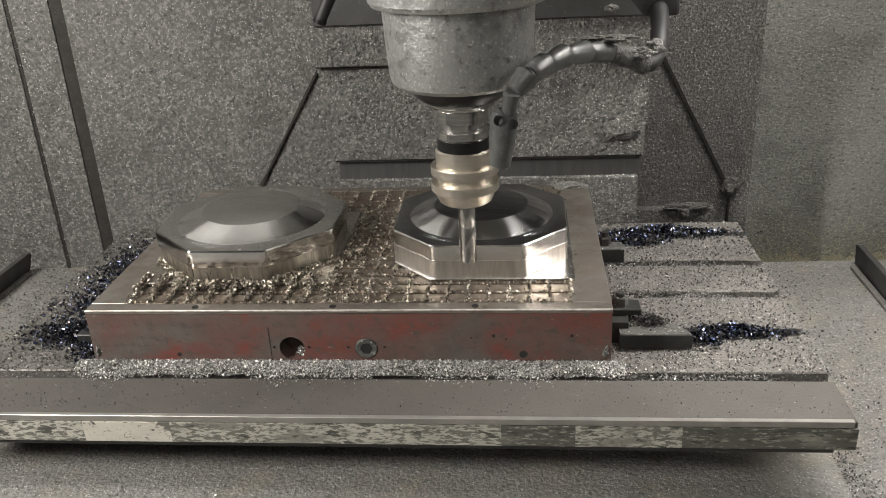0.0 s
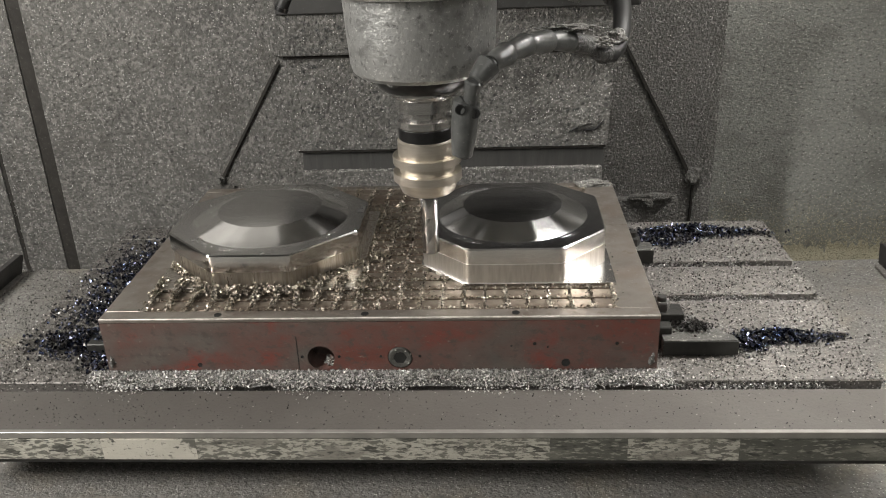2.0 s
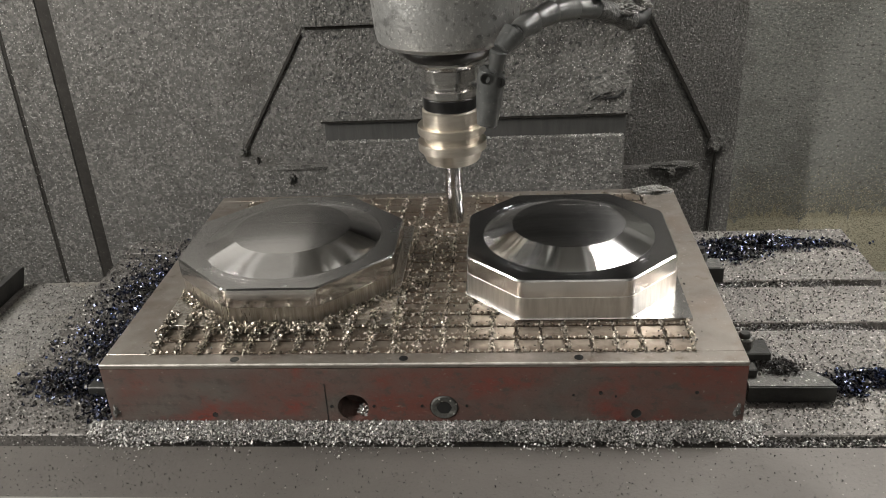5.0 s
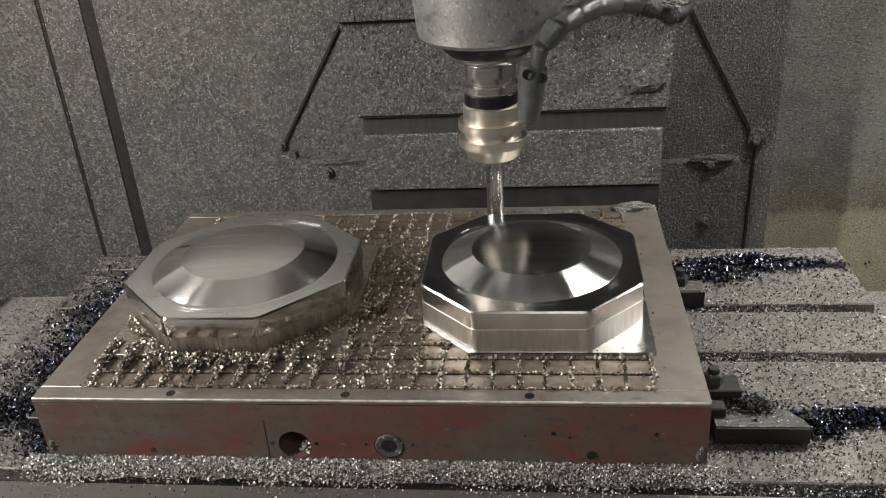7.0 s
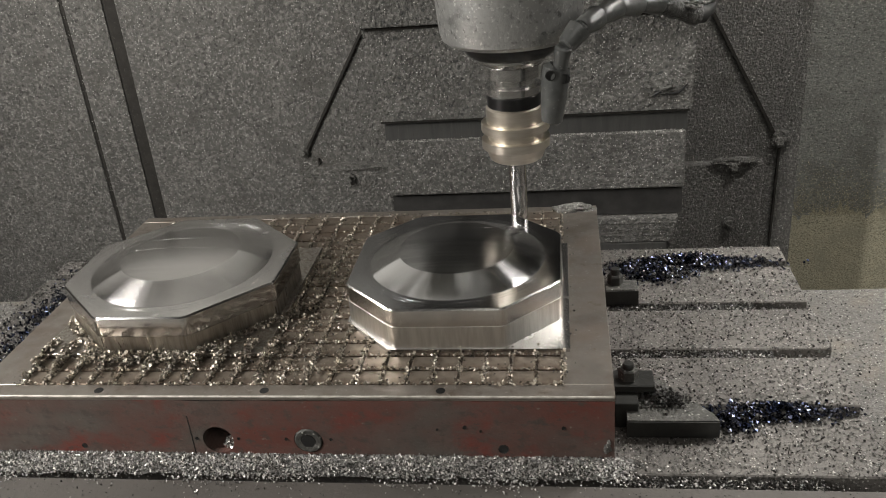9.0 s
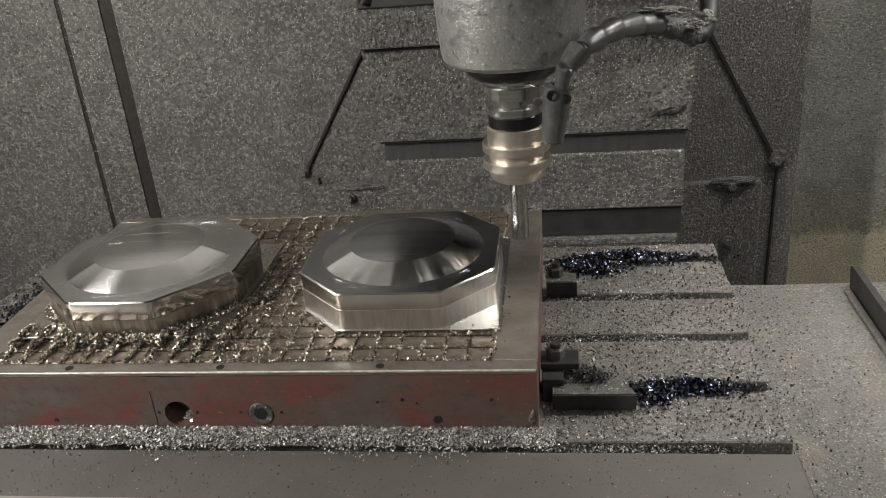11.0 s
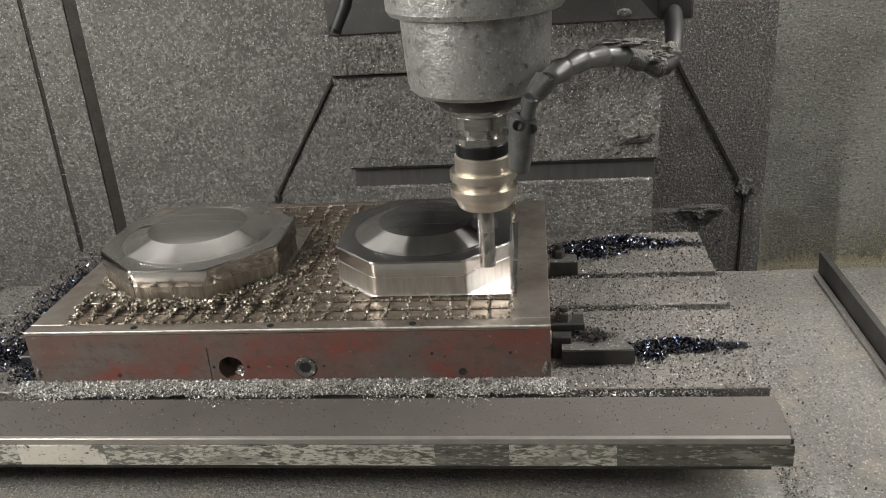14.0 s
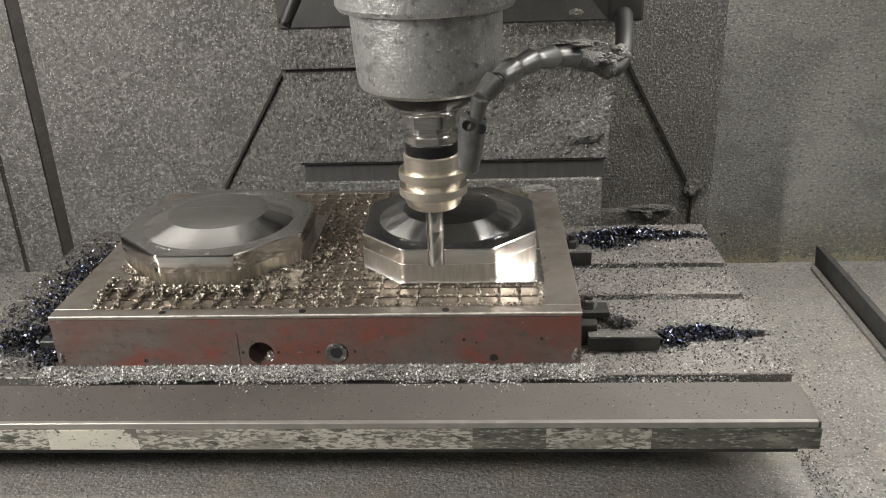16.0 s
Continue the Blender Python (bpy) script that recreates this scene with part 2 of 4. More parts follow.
M["hose"] = material("grimy_grey_plastic", (0.10, 0.102, 0.098), 0.30, 0.0, (0.055, 0.057, 0.055), 40.0, bump=0.15, bump_scale=260, stains=((200, 0.62, 0.74, (0.19, 0.19, 0.18)), (30, 0.56, 0.70, (0.04, 0.041, 0.04))))
M["hose_dusty"] = material("swarf_caked_plastic", (0.07, 0.07, 0.066), 0.4, 0.0, (0.03, 0.03, 0.028), 90.0, bump=1.0, bump_scale=200, depth=0.004, stains=((260, 0.6, 0.72, (0.24, 0.235, 0.22)),))
M["cake"] = material("caked_swarf", (0.22, 0.216, 0.20), 0.62, 0.1, (0.10, 0.098, 0.091), 160.0, bump=1.0, bump_scale=300, depth=0.005, flecks=(600, 0.85, (0.58, 0.57, 0.53)), stains=((200, 0.54, 0.66, (0.06, 0.058, 0.054)),))
M["clamp"] = material("dusty_clamp_steel", (0.12, 0.118, 0.108), 0.5, 0.3, (0.07, 0.069, 0.064), 30.0, bump=0.5, bump_scale=220, depth=0.004, flecks=(380, 0.88, (0.5, 0.5, 0.46)), stains=((150, 0.55, 0.66, (0.2, 0.196, 0.18)),))
M["clamp_dark"] = material("black_clamp_side", (0.03, 0.03, 0.028), 0.45, 0.4, (0.05, 0.05, 0.046), 30.0, bump=0.2)
M["gold_chip"] = material("straw_coloured_chips", (0.40, 0.367, 0.318), 0.42, 1.0, (0.26, 0.225, 0.18), 60.0, island=0.6)
M["blue_chip"] = material("blue_tempered_chips", (0.045, 0.058, 0.11), 0.24, 1.0, (0.10, 0.105, 0.135), 50.0, island=0.7)
M["grey_chip"] = material("grey_steel_chips", (0.35, 0.342, 0.325), 0.42, 0.9, (0.25, 0.243, 0.23), 60.0, island=0.6)
M["flake"] = material("bright_steel_flakes", (0.72, 0.71, 0.68), 0.4, 0.5, (0.5, 0.49, 0.47), 60.0, island=0.5)
M["drift"] = material("pale_fine_swarf", (0.19, 0.186, 0.176), 0.6, 0.15, (0.09, 0.088, 0.083), 260.0, bump=1.0, bump_scale=320, depth=0.005, flecks=(480, 0.84, (0.60, 0.59, 0.56)), stains=((230, 0.52, 0.62, (0.07, 0.066, 0.061)),))
M["dark_chip"] = material("dark_steel_chips", (0.08, 0.077, 0.073), 0.38, 0.8, (0.05, 0.048, 0.046), 60.0, island=0.6)
M["yellowed"] = material("yellowed_swarf_crust", (0.62, 0.575, 0.42), 0.65, 0.0, (0.50, 0.465, 0.34), 30.0, bump=0.7, bump_scale=230, depth=0.004, stretch=(0.9, 1, 1.1),
                         flecks=(320, 0.82, (0.72, 0.68, 0.52)), stains=((170, 0.49, 0.60, (0.60, 0.56, 0.41)), (300, 0.52, 0.60, (0.22, 0.207, 0.15)), (430, 0.54, 0.62, (0.30, 0.28, 0.20)), (8, 0.52, 0.66, (0.40, 0.375, 0.28))))
M["yellow_chip"] = material("yellowed_fine_chips", (0.55, 0.51, 0.37), 0.5, 0.2, (0.40, 0.37, 0.27), 60.0, island=0.5)
# pale coat of the unseen sheets that bounce light
M["bounce"] = material("pale_bounce_sheet", (0.52, 0.515, 0.495), 0.45, 0.0, (0.44, 0.435, 0.415), 6.0, bump=0.1, bump_scale=120, stains=((60, 0.60, 0.75, (0.33, 0.325, 0.305)),))
M["shop"] = material("plain_shop_wall", (0.25, 0.245, 0.235), 0.8, 0.0, (0.24, 0.232, 0.216), 2.0, bump=0.1)
M["shop_floor"] = material("painted_shop_floor", (0.34, 0.335, 0.31), 0.5, 0.0, (0.1, 0.097, 0.09), 3.0, bump=0.2)


# ---- building ----
def finish(name, bm, mat, smooth=False, sharp=28):
    me = bpy.data.meshes.new(name)
    bmesh.ops.recalc_face_normals(bm, faces=bm.faces)
    if smooth:
        for f in bm.faces:
            f.smooth = True
        for e in bm.edges:
            if len(e.link_faces) == 2 and e.calc_face_angle(0) > radians(sharp):
                e.smooth = False
    bm.to_mesh(me)
    bm.free()
    me.materials.append(M[mat])
    return me


def part(name, bm, mat, parent, label="", smooth=False, place=None):
    """Links a bmesh as one mesh object under a thing or part."""
    ob = new(name, finish(name, bm, mat, smooth))
    ob.parent = parent
    if place is not None:
        ob.matrix_basis = place
    return tagged(ob, label)


def thing(name, label, category, place=(0, 0, 0), group="", kind=""):
    ob = new(name)
    ob.location = place
    ob.empty_display_size = 0.02
    return tagged(ob, label, category, group, kind)


def solid(name, bm, mat, label, category="", group="", kind="", smooth=False, place=(0, 0, 0)):
    ob = new(name, finish(name, bm, mat, smooth))
    ob.location = place
    return tagged(ob, label, category, group, kind)


def add_box(bm, x0, x1, y0, y1, z0, z1, bevel=0.0, seg=1):
    vs = bmesh.ops.create_cube(bm, size=1.0)["verts"]
    for v in vs:
        v.co = Vector(((x0 + x1) / 2 + v.co.x * (x1 - x0), (y0 + y1) / 2 + v.co.y * (y1 - y0), (z0 + z1) / 2 + v.co.z * (z1 - z0)))
    if bevel:
        es = list({e for v in vs for e in v.link_edges})
        bmesh.ops.bevel(bm, geom=es, offset=bevel, segments=seg, affect="EDGES", profile=0.5)
    return bm


def box(x0, x1, y0, y1, z0, z1, bevel=0.0, seg=1):
    return add_box(bmesh.new(), x0, x1, y0, y1, z0, z1, bevel, seg)


def add_lathe(bm, profile, seg=48, cx=0.0, cy=0.0, cap=True):
    """Turns (radius, z) pairs round an upright axis."""
    rings = []
    for r, z in profile:
        rings.append([bm.verts.new((cx + r * math.cos(2 * math.pi * k / seg), cy + r * math.sin(2 * math.pi * k / seg), z)) for k in range(seg)])
    for a, b in zip(rings, rings[1:]):
        for k in range(seg):
            bm.faces.new((a[k], a[(k + 1) % seg], b[(k + 1) % seg], b[k]))
    if cap:
        bm.faces.new(rings[0])
        bm.faces.new(rings[-1])
    return bm


def lathe(profile, seg=48, cap=True):
    return add_lathe(bmesh.new(), profile, seg, cap=cap)


def add_prism(bm, outline, z0, z1):
    lo = [bm.verts.new((x, y, z0)) for x, y in outline]
    hi = [bm.verts.new((x, y, z1)) for x, y in outline]
    bm.faces.new(lo)
    bm.faces.new(hi)
    for k in range(len(lo)):
        j = (k + 1) % len(lo)
        bm.faces.new((lo[k], lo[j], hi[j], hi[k]))
    return bm


def tube(points, radii, seg=14):
    """A round body along points with a radius at each."""
    bm = bmesh.new()
    rings = []
    pts = [Vector(p) for p in points]
    for i, p in enumerate(pts):
        d = (pts[min(i + 1, len(pts) - 1)] - pts[max(i - 1, 0)]).normalized()
        u = d.orthogonal().normalized() if abs(d.x) > 0.95 else d.cross(Vector((1, 0, 0))).normalized()
        w = d.cross(u)
        rings.append([bm.verts.new(p + radii[i] * (math.cos(2 * math.pi * k / seg) * u + math.sin(2 * math.pi * k / seg) * w)) for k in range(seg)])
    for a, b in zip(rings, rings[1:]):
        for k in range(seg):
            bm.faces.new((a[k], a[(k + 1) % seg], b[(k + 1) % seg], b[k]))
    bm.faces.new(rings[0])
    bm.faces.new(rings[-1])
    return bm


def lump(cx, cy, cz, rx, ry, rz, seed, sub=3, rough=0.35):
    """A knobbly caked lump."""
    bm = bmesh.new()
    bmesh.ops.create_icosphere(bm, subdivisions=sub, radius=1.0)
    for v in bm.verts:
        k = 1 + rough * noise.noise(v.co * 1.7 + Vector((seed, 0, 0))) + 0.5 * rough * noise.noise(v.co * 5 + Vector((0, seed, 0)))
        v.co = Vector((cx + v.co.x * rx * k, cy + v.co.y * ry * k, cz + v.co.z * rz * k))
    return bm


def chips(name, spots, mat, label, seed, size=(0.002, 0.0045), place=(0, 0, 0), category="metal chips", tilt=0.35):
    """Curled milling chips, one bent strip of three faces at each (x, y, z)."""
    rng = np.random.default_rng(seed)
    spots = np.asarray(spots, float)
    n = len(spots)
    length = rng.uniform(size[0], size[1], n)
    width = length * rng.uniform(0.35, 0.7, n)
    curl = rng.uniform(0.25, 1.1, n)
    a = rng.uniform(-math.pi, math.pi, (n, 3))
    a[:, 0] *= tilt
    a[:, 1] *= tilt
    ang = np.linspace(-1.5, 1.5, 4)
    base = np.zeros((n, 8, 3))
    for k in range(4):
        th = ang[k] * curl
        rad = length / (3.0 * curl)
        base[:, 2 * k, 0] = base[:, 2 * k + 1, 0] = np.sin(th) * rad
        base[:, 2 * k, 2] = base[:, 2 * k + 1, 2] = (np.cos(th) - 1) * rad + length * 0.2
        base[:, 2 * k, 1], base[:, 2 * k + 1, 1] = -width / 2, width / 2
    cx, sx, cy, sy, cz, sz = np.cos(a[:, 0]), np.sin(a[:, 0]), np.cos(a[:, 1]), np.sin(a[:, 1]), np.cos(a[:, 2]), np.sin(a[:, 2])
    x, y, z = base[..., 0], base[..., 1], base[..., 2]
    y, z = cx[:, None] * y - sx[:, None] * z, sx[:, None] * y + cx[:, None] * z
    x, z = cy[:, None] * x + sy[:, None] * z, -sy[:, None] * x + cy[:, None] * z
    x, y = cz[:, None] * x - sz[:, None] * y, sz[:, None] * x + cz[:, None] * y
    z = z - np.minimum(z.min(axis=1, keepdims=True), 0) + 0.0002
    co = np.stack([x, y, z], -1) + spots[:, None, :]
    verts = co.reshape(-1, 3).tolist()
    faces = []
    for i in range(n):
        o = 8 * i
        faces += [(o, o + 1, o + 3, o + 2), (o + 2, o + 3, o + 5, o + 4), (o + 4, o + 5, o + 7, o + 6)]
    me = bpy.data.meshes.new(name)
    me.from_pydata(verts, [], faces)
    me.materials.append(M[mat])
    ob = new(name, me)
    ob.location = place
    return tagged(ob, label, category, "", "stuff")


ON_TABLE = []  # all that the table carries


# ---- the enclosure ----
def enclosure():
    # back sheet behind the column, with thickness
    w = thing("wall_back", "dark grey sheet dusted with fine steel chips", "wall", kind="structure")
    part("sheet", box(-0.02, 0.44, 0.66, 0.68, -0.6, 1.4), "wall", w)
    part("sheet", box(0.44, 0.930, 0.80, 0.82, -0.6, 1.4), "wall", w, "recessed dusted sheet")
    part("return", box(0.42, 0.44, 0.68, 0.82, -0.6, 1.4), "wall", w)
    # left sheet, split by two upright channels
    w = thing("wall_left", "grey dusted machine sheet with two upright channels", "wall", kind="structure")
    part("sheet", box(-0.304, -0.020, 0.660, 0.684, -0.6, 1.4), "wall", w)
    part("channel", box(-0.330, -0.304, 0.663, 0.690, -0.6, 1.4), "seam", w, "dark upright channel between two sheets")
    part("sheet", box(-0.404, -0.330, 0.660, 0.684, -0.6, 1.4), "wall", w)
    part("channel", box(-0.413, -0.404, 0.6625, 0.690, -0.6, 1.4), "seam", w, "narrow dark joint")
    part("sheet", box(-1.2, -0.413, 0.660, 0.684, -0.6, 1.4), "wall", w)
    w = thing("wall_right", "paler grey dusted machine sheet", "wall", kind="structure")
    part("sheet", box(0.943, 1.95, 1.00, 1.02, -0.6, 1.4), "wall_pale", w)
    part("return", box(0.930, 0.943, 0.80, 1.02, -0.6, 1.4), "wall", w)
    bm = bmesh.new()
    top = [(0.944 + 1.0 * k / 240, -0.318 + 0.035 * noise.noise(Vector((k * 0.09, 0, 0))) + 0.026 * noise.noise(Vector((k * 0.5, 5, 0))) + 0.024 * noise.noise(Vector((k * 1.7, 2, 0)))) for k in range(241)]
    low, mid, high = ([bm.verts.new((x, y, z if z is not None else zt)) for x, zt in top] for y, z in ((0.996, -0.6), (0.997, -0.40), (1.0002, None)))
    for p, q in ((low, mid), (mid, high)):
        for k in range(240):
            bm.faces.new((p[k], p[k + 1], q[k + 1], q[k]))
    part("yellowed_foot", bm, "yellowed", w, "yellowed crust of fine chips at the foot", True)
    solid("wall_side_left", box(-1.22, -1.2, -0.715, 0.684, -0.6, 1.4), "wall", "grey machine side sheet", "wall", kind="structure")
    solid("wall_side_right", box(1.95, 1.97, -0.715, 1.02, -0.6, 1.4), "wall", "grey machine side sheet", "wall", kind="structure")
    solid("bed_floor", box(-1.22, 1.97, -0.715, 1.02, -0.62, -0.6), "tray", "machine bed floor", "floor", kind="structure")
    # unseen panel in place of the operator, added to block door light
    solid("front_light_block", box(-1.22, 1.97, -0.74, -0.715, -1.0, 0.37, 0.004), "housing", "unseen front panel added to block low door light", "panel", kind="structure")
    # out of view: pale sheets and roof added to bounce light onto the domes
    solid("bounce_sheet_left", box(-1.2, 0.14, 0.640, 0.6598, 0.56, 1.38), "bounce", "unseen pale sheet added to brighten reflections in the domes", "wall", kind="structure")
    solid("bounce_sheet_right", box(0.945, 1.95, 0.980, 0.9998, 0.56, 1.38), "bounce", "unseen pale sheet added to brighten reflections in the domes", "wall", kind="structure")
    solid("bounce_roof", box(-1.22, 1.97, -0.30, 1.02, 1.40, 1.42), "bounce", "unseen pale roof added to bounce light down", "ceiling", kind="structure")
    # the shop behind the open door
    solid("floor", box(-4, 4.5, -4.5, 3.0, -1.02, -1.0), "shop_floor", "painted grey shop floor", "floor", kind="structure")
    solid("wall_shop_front", box(-4, 4.5, -4.55, -4.5, -1.0, 2.7), "shop", "plain shop wall", "wall", kind="structure")
    solid("wall_shop_far", box(-4, 4.5, 3.0, 3.05, -1.0, 2.7), "shop", "plain shop wall", "wall", kind="structure")
    solid("wall_shop_left", box(-4.05, -4, -4.5, 3.0, -1.0, 2.7), "shop", "plain shop wall", "wall", kind="structure")
    solid("wall_shop_right", box(4.5, 4.55, -4.5, 3.0, -1.0, 2.7), "shop", "plain shop wall", "wall", kind="structure")
    solid("ceiling", box(-4, 4.5, -4.5, 3.0, 2.7, 2.75), "shop", "plain shop ceiling", "ceiling", kind="structure")


def seam(x0, z0, x1, z1, y, width, name, label):
    """A dark oily joint that runs slantwise over the back sheet."""
    d = Vector((x1 - x0, 0, z1 - z0))
    s = Vector((-d.z, 0, d.x)).normalized() * width / 2
    bm = bmesh.new()
    n = 14
    prev = None
    for k in range(n + 1):
        p = Vector((x0, 0, z0)) + d * (k / n)
        e = s * (1 + 0.35 * noise.noise(p * 40))
        ring = [bm.verts.new((q.x, yy, q.z)) for q, yy in ((p - e, y - 0.004), (p + e, y - 0.004), (p + e, y + 0.002), (p - e, y + 0.002))]
        if prev:
            for a in range(4):
                bm.faces.new((prev[a], prev[(a + 1) % 4], ring[(a + 1) % 4], ring[a]))
        else:
            bm.faces.new(ring)
        prev = ring
    bm.faces.new(prev)
    solid(name, bm, "seam", label, "joint", "joints of the back sheet", "structure")


def hex_bolt(place, r, length, mat, label, group):
    b = thing("bolt", label, "bolt", place, group)
    bm = bmesh.new()
    add_lathe(bm, [(r * 0.9, 0), (r, 0.1 * r), (r, 0.8 * r), (r * 0.8, 1.1 * r)], 6)
    bmesh.ops.rotate(bm, verts=bm.verts, cent=(0, 0, 0), matrix=Matrix.Rotation(radians(90), 3, "X"))
    part("head", bm, mat, b)
    bm = lathe([(r * 1.6, -length), (r * 1.6, 0.0)], 20)
    bmesh.ops.rotate(bm, verts=bm.verts, cent=(0, 0, 0), matrix=Matrix.Rotation(radians(90), 3, "X"))
    part("washer", bm, mat, b)
    return b


def way_cover():
    w = thing("way_cover", "telescopic column cover of dusted steel plates", "way cover")
    # top, cap, broad plate, wiped strip, second plate, dark recess, slatted foot
    part("head_plate", box(0.165, 0.715, 0.565, 0.60, 0.292, 0.62, 0.002), "head_plate", w, "dark wiped steel plate")
    bm = box(0.150, 0.722, 0.572, 0.60, 0.224, 0.294, 0.004, 2)
    part("cap_plate", bm, "cover", w, "caked plate with a cracked edge")
    bm = bmesh.new()
    n = 40
    rows = []
    for i in range(n + 1):
        u = i / n
        rows.append([bm.verts.new((0.158 + 0.013 * (1 - z) + u * (0.553 - 0.018 * (1 - z)), 0.59 + 0.0025 * noise.noise(Vector((u * 22, z * 6, 1))), 0.057 + z * 0.162 + (0.0016 * noise.noise(Vector((u * 40, 3, 2))) if z == 0 else 0)))
                     for z in [k / 12 for k in range(13)]])
    for a, b in zip(rows, rows[1:]):
        for k in range(12):
            bm.faces.new((a[k], b[k], b[k + 1], a[k + 1]))
    geom = bmesh.ops.extrude_face_region(bm, geom=list(bm.faces))["geom"]
    bmesh.ops.translate(bm, verts=[g for g in geom if isinstance(g, bmesh.types.BMVert)], vec=(0, 0.012, 0))
    part("upper_plate", bm, "cover", w, "steel plate caked with fine chips", True)
    part("strip", box(0.176, 0.703, 0.604, 0.62, 0.012, 0.066, 0.001), "cover_clean", w, "wiped grey steel strip")
    part("lower_plate", box(0.176, 0.700, 0.592, 0.615, -0.086, 0.017, 0.003, 2), "cover", w, "steel plate caked with fine chips")
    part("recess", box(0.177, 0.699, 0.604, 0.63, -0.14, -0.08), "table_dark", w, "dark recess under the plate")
    for k in range(4):
        part("slat", box(0.19, 0.692 - 0.004 * k, 0.590 + 0.002 * k, 0.62, -0.154 - 0.013 * k, -0.142 - 0.013 * k, 0.001), "cover", w)
    part("foot_plate", box(0.19, 0.675, 0.598, 0.62, -0.34, -0.195, 0.002), "cover_clean", w)
    # black joint under the cap
    part("cap_joint", box(0.165, 0.42, 0.588, 0.60, 0.2165, 0.2245), "seam", w, "oily black joint")
    part("cap_joint", box(0.52, 0.715, 0.588, 0.60, 0.2175, 0.2245), "seam", w)
    part("under_joint", box(0.173, 0.704, 0.593, 0.612, 0.0525, 0.0585), "seam", w)
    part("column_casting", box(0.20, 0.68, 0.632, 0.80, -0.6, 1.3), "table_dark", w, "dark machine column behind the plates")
    for x0, x1, y0, y1, z0, z1 in ((0.03, 0.17, 0.642, 0.662, -0.20, -0.042), (0.700, 0.876, 0.778, 0.802, -0.6, -0.117)):
        part("side_bracket", box(x0, x1, y0, y1, z0, z1, 0.004, 2), "wall", w, "low bracket plate beside the cover")


def clutter_on_back():
    for k, (x, y, z, r) in enumerate(((0.004, 0.652, -0.016, 0.006), (0.09, 0.636, -0.066, 0.007), (0.817, 0.772, -0.121, 0.0088), (0.816, 0.772, -0.241, 0.0078), (0.902, 0.790, -0.078, 0.009))):
        hex_bolt((x, y, z), r, 0.004, "cake", "caked hexagon bolt on the back sheet", "bolts of the back sheet")
    for k, (x, y, z, rx, ry, rz) in enumerate(((0.664, 0.590, 0.102, 0.025, 0.009, 0.017), (0.335, 0.592, 0.063, 0.012, 0.004, 0.005), (0.643, 0.565, 0.305, 0.010, 0.005, 0.006),
                                               (0.822, 0.777, -0.112, 0.040, 0.010, 0.009), (0.115, 0.642, -0.045, 0.055, 0.006, 0.006),
                                               (0.907, 0.794, -0.070, 0.015, 0.008, 0.015), (0.69, 0.594, 0.062, 0.012, 0.004, 0.006))):
        solid("chip_cake", lump(0, 0, 0, rx, ry, rz, 3.1 * k + 1, 4, 0.4), "cake", "lump of caked fine steel chips", "chip cake", "chip cakes on the back", smooth=True, place=(x, y, z))
    for a, b, c in (((0.640, 0.0815), (0.652, 0.0905), (0.664, 0.0865)), ((0.664, 0.0850), (0.684, 0.0880), (0.698, 0.1010))):
        solid("crack", tube([(a[0], 0.586, a[1]), (b[0], 0.583, b[1]), (c[0], 0.586, c[1])], [0.0012, 0.0024, 0.0010], 8), "black", "dark crack under a lump of caked chips", "crack", "cracks in the caked plate", smooth=True)
    seam(0.149, 0.213, 0.008, -0.016, 0.658, 0.0045, "slanted_joint_left", "oily black joint slanting over the sheet")
    seam(0.760, 0.186, 0.897, -0.072, 0.798, 0.0055, "slanted_joint_right", "oily black joint slanting over the sheet")
    seam(0.030, -0.03, 0.034, -0.30, 0.658, 0.003, "upright_joint_left", "thin dark upright joint")
    seam(0.905, -0.081, 0.900, -0.43, 0.796, 0.004, "upright_joint_right", "thin dark upright joint")
    r = thing("hanging_hose", "black rubber hose end hanging beside the column", "hose")
    part("hose", tube([(0.262, 0.53, 0.60), (0.250, 0.50, 0.46), (0.236, 0.46, 0.40), (0.222, 0.45, 0.352), (0.205, 0.45, 0.320)], [0.010] * 4 + [0.009]), "black", r, smooth=True)
    part("clip", box(0.245, 0.28, 0.52, 0.567, 0.575, 0.60, 0.002), "dark_steel", r)
    part("ferrule", tube([(0.206, 0.45, 0.322), (0.2035, 0.45, 0.3165)], [0.0105, 0.0105]), "dark_steel", r, smooth=True)


# ---- spindle ----
AX, AY = 0.4415, 0.050


def spindle():
    s = thing("spindle_head", "grey cast spindle nose dusted with fine chips", "spindle", (AX, AY, 0))
    part("nose", lathe([(0.058, 0.3125), (0.066, 0.3125), (0.0715, 0.3170), (0.0735, 0.324), (0.0755, 0.352), (0.0775, 0.392)], 72), "housing", s, "dusted cast nose", True)
    part("flange", lathe([(0.076, 0.392), (0.088, 0.394), (0.091, 0.399), (0.092, 0.44), (0.094, 0.47)], 72), "housing", s, "wider dark flange", True)
    part("head_casting", box(-0.21, 0.21, -0.11, 0.50, 0.47, 0.9, 0.02, 3), "housing", s)
    part("retaining_ring", lathe([(0.030, 0.2960), (0.042, 0.2960), (0.050, 0.3030), (0.0545, 0.3120), (0.0545, 0.315)], 64), "dark_steel", s, "dark oily retaining ring", True)


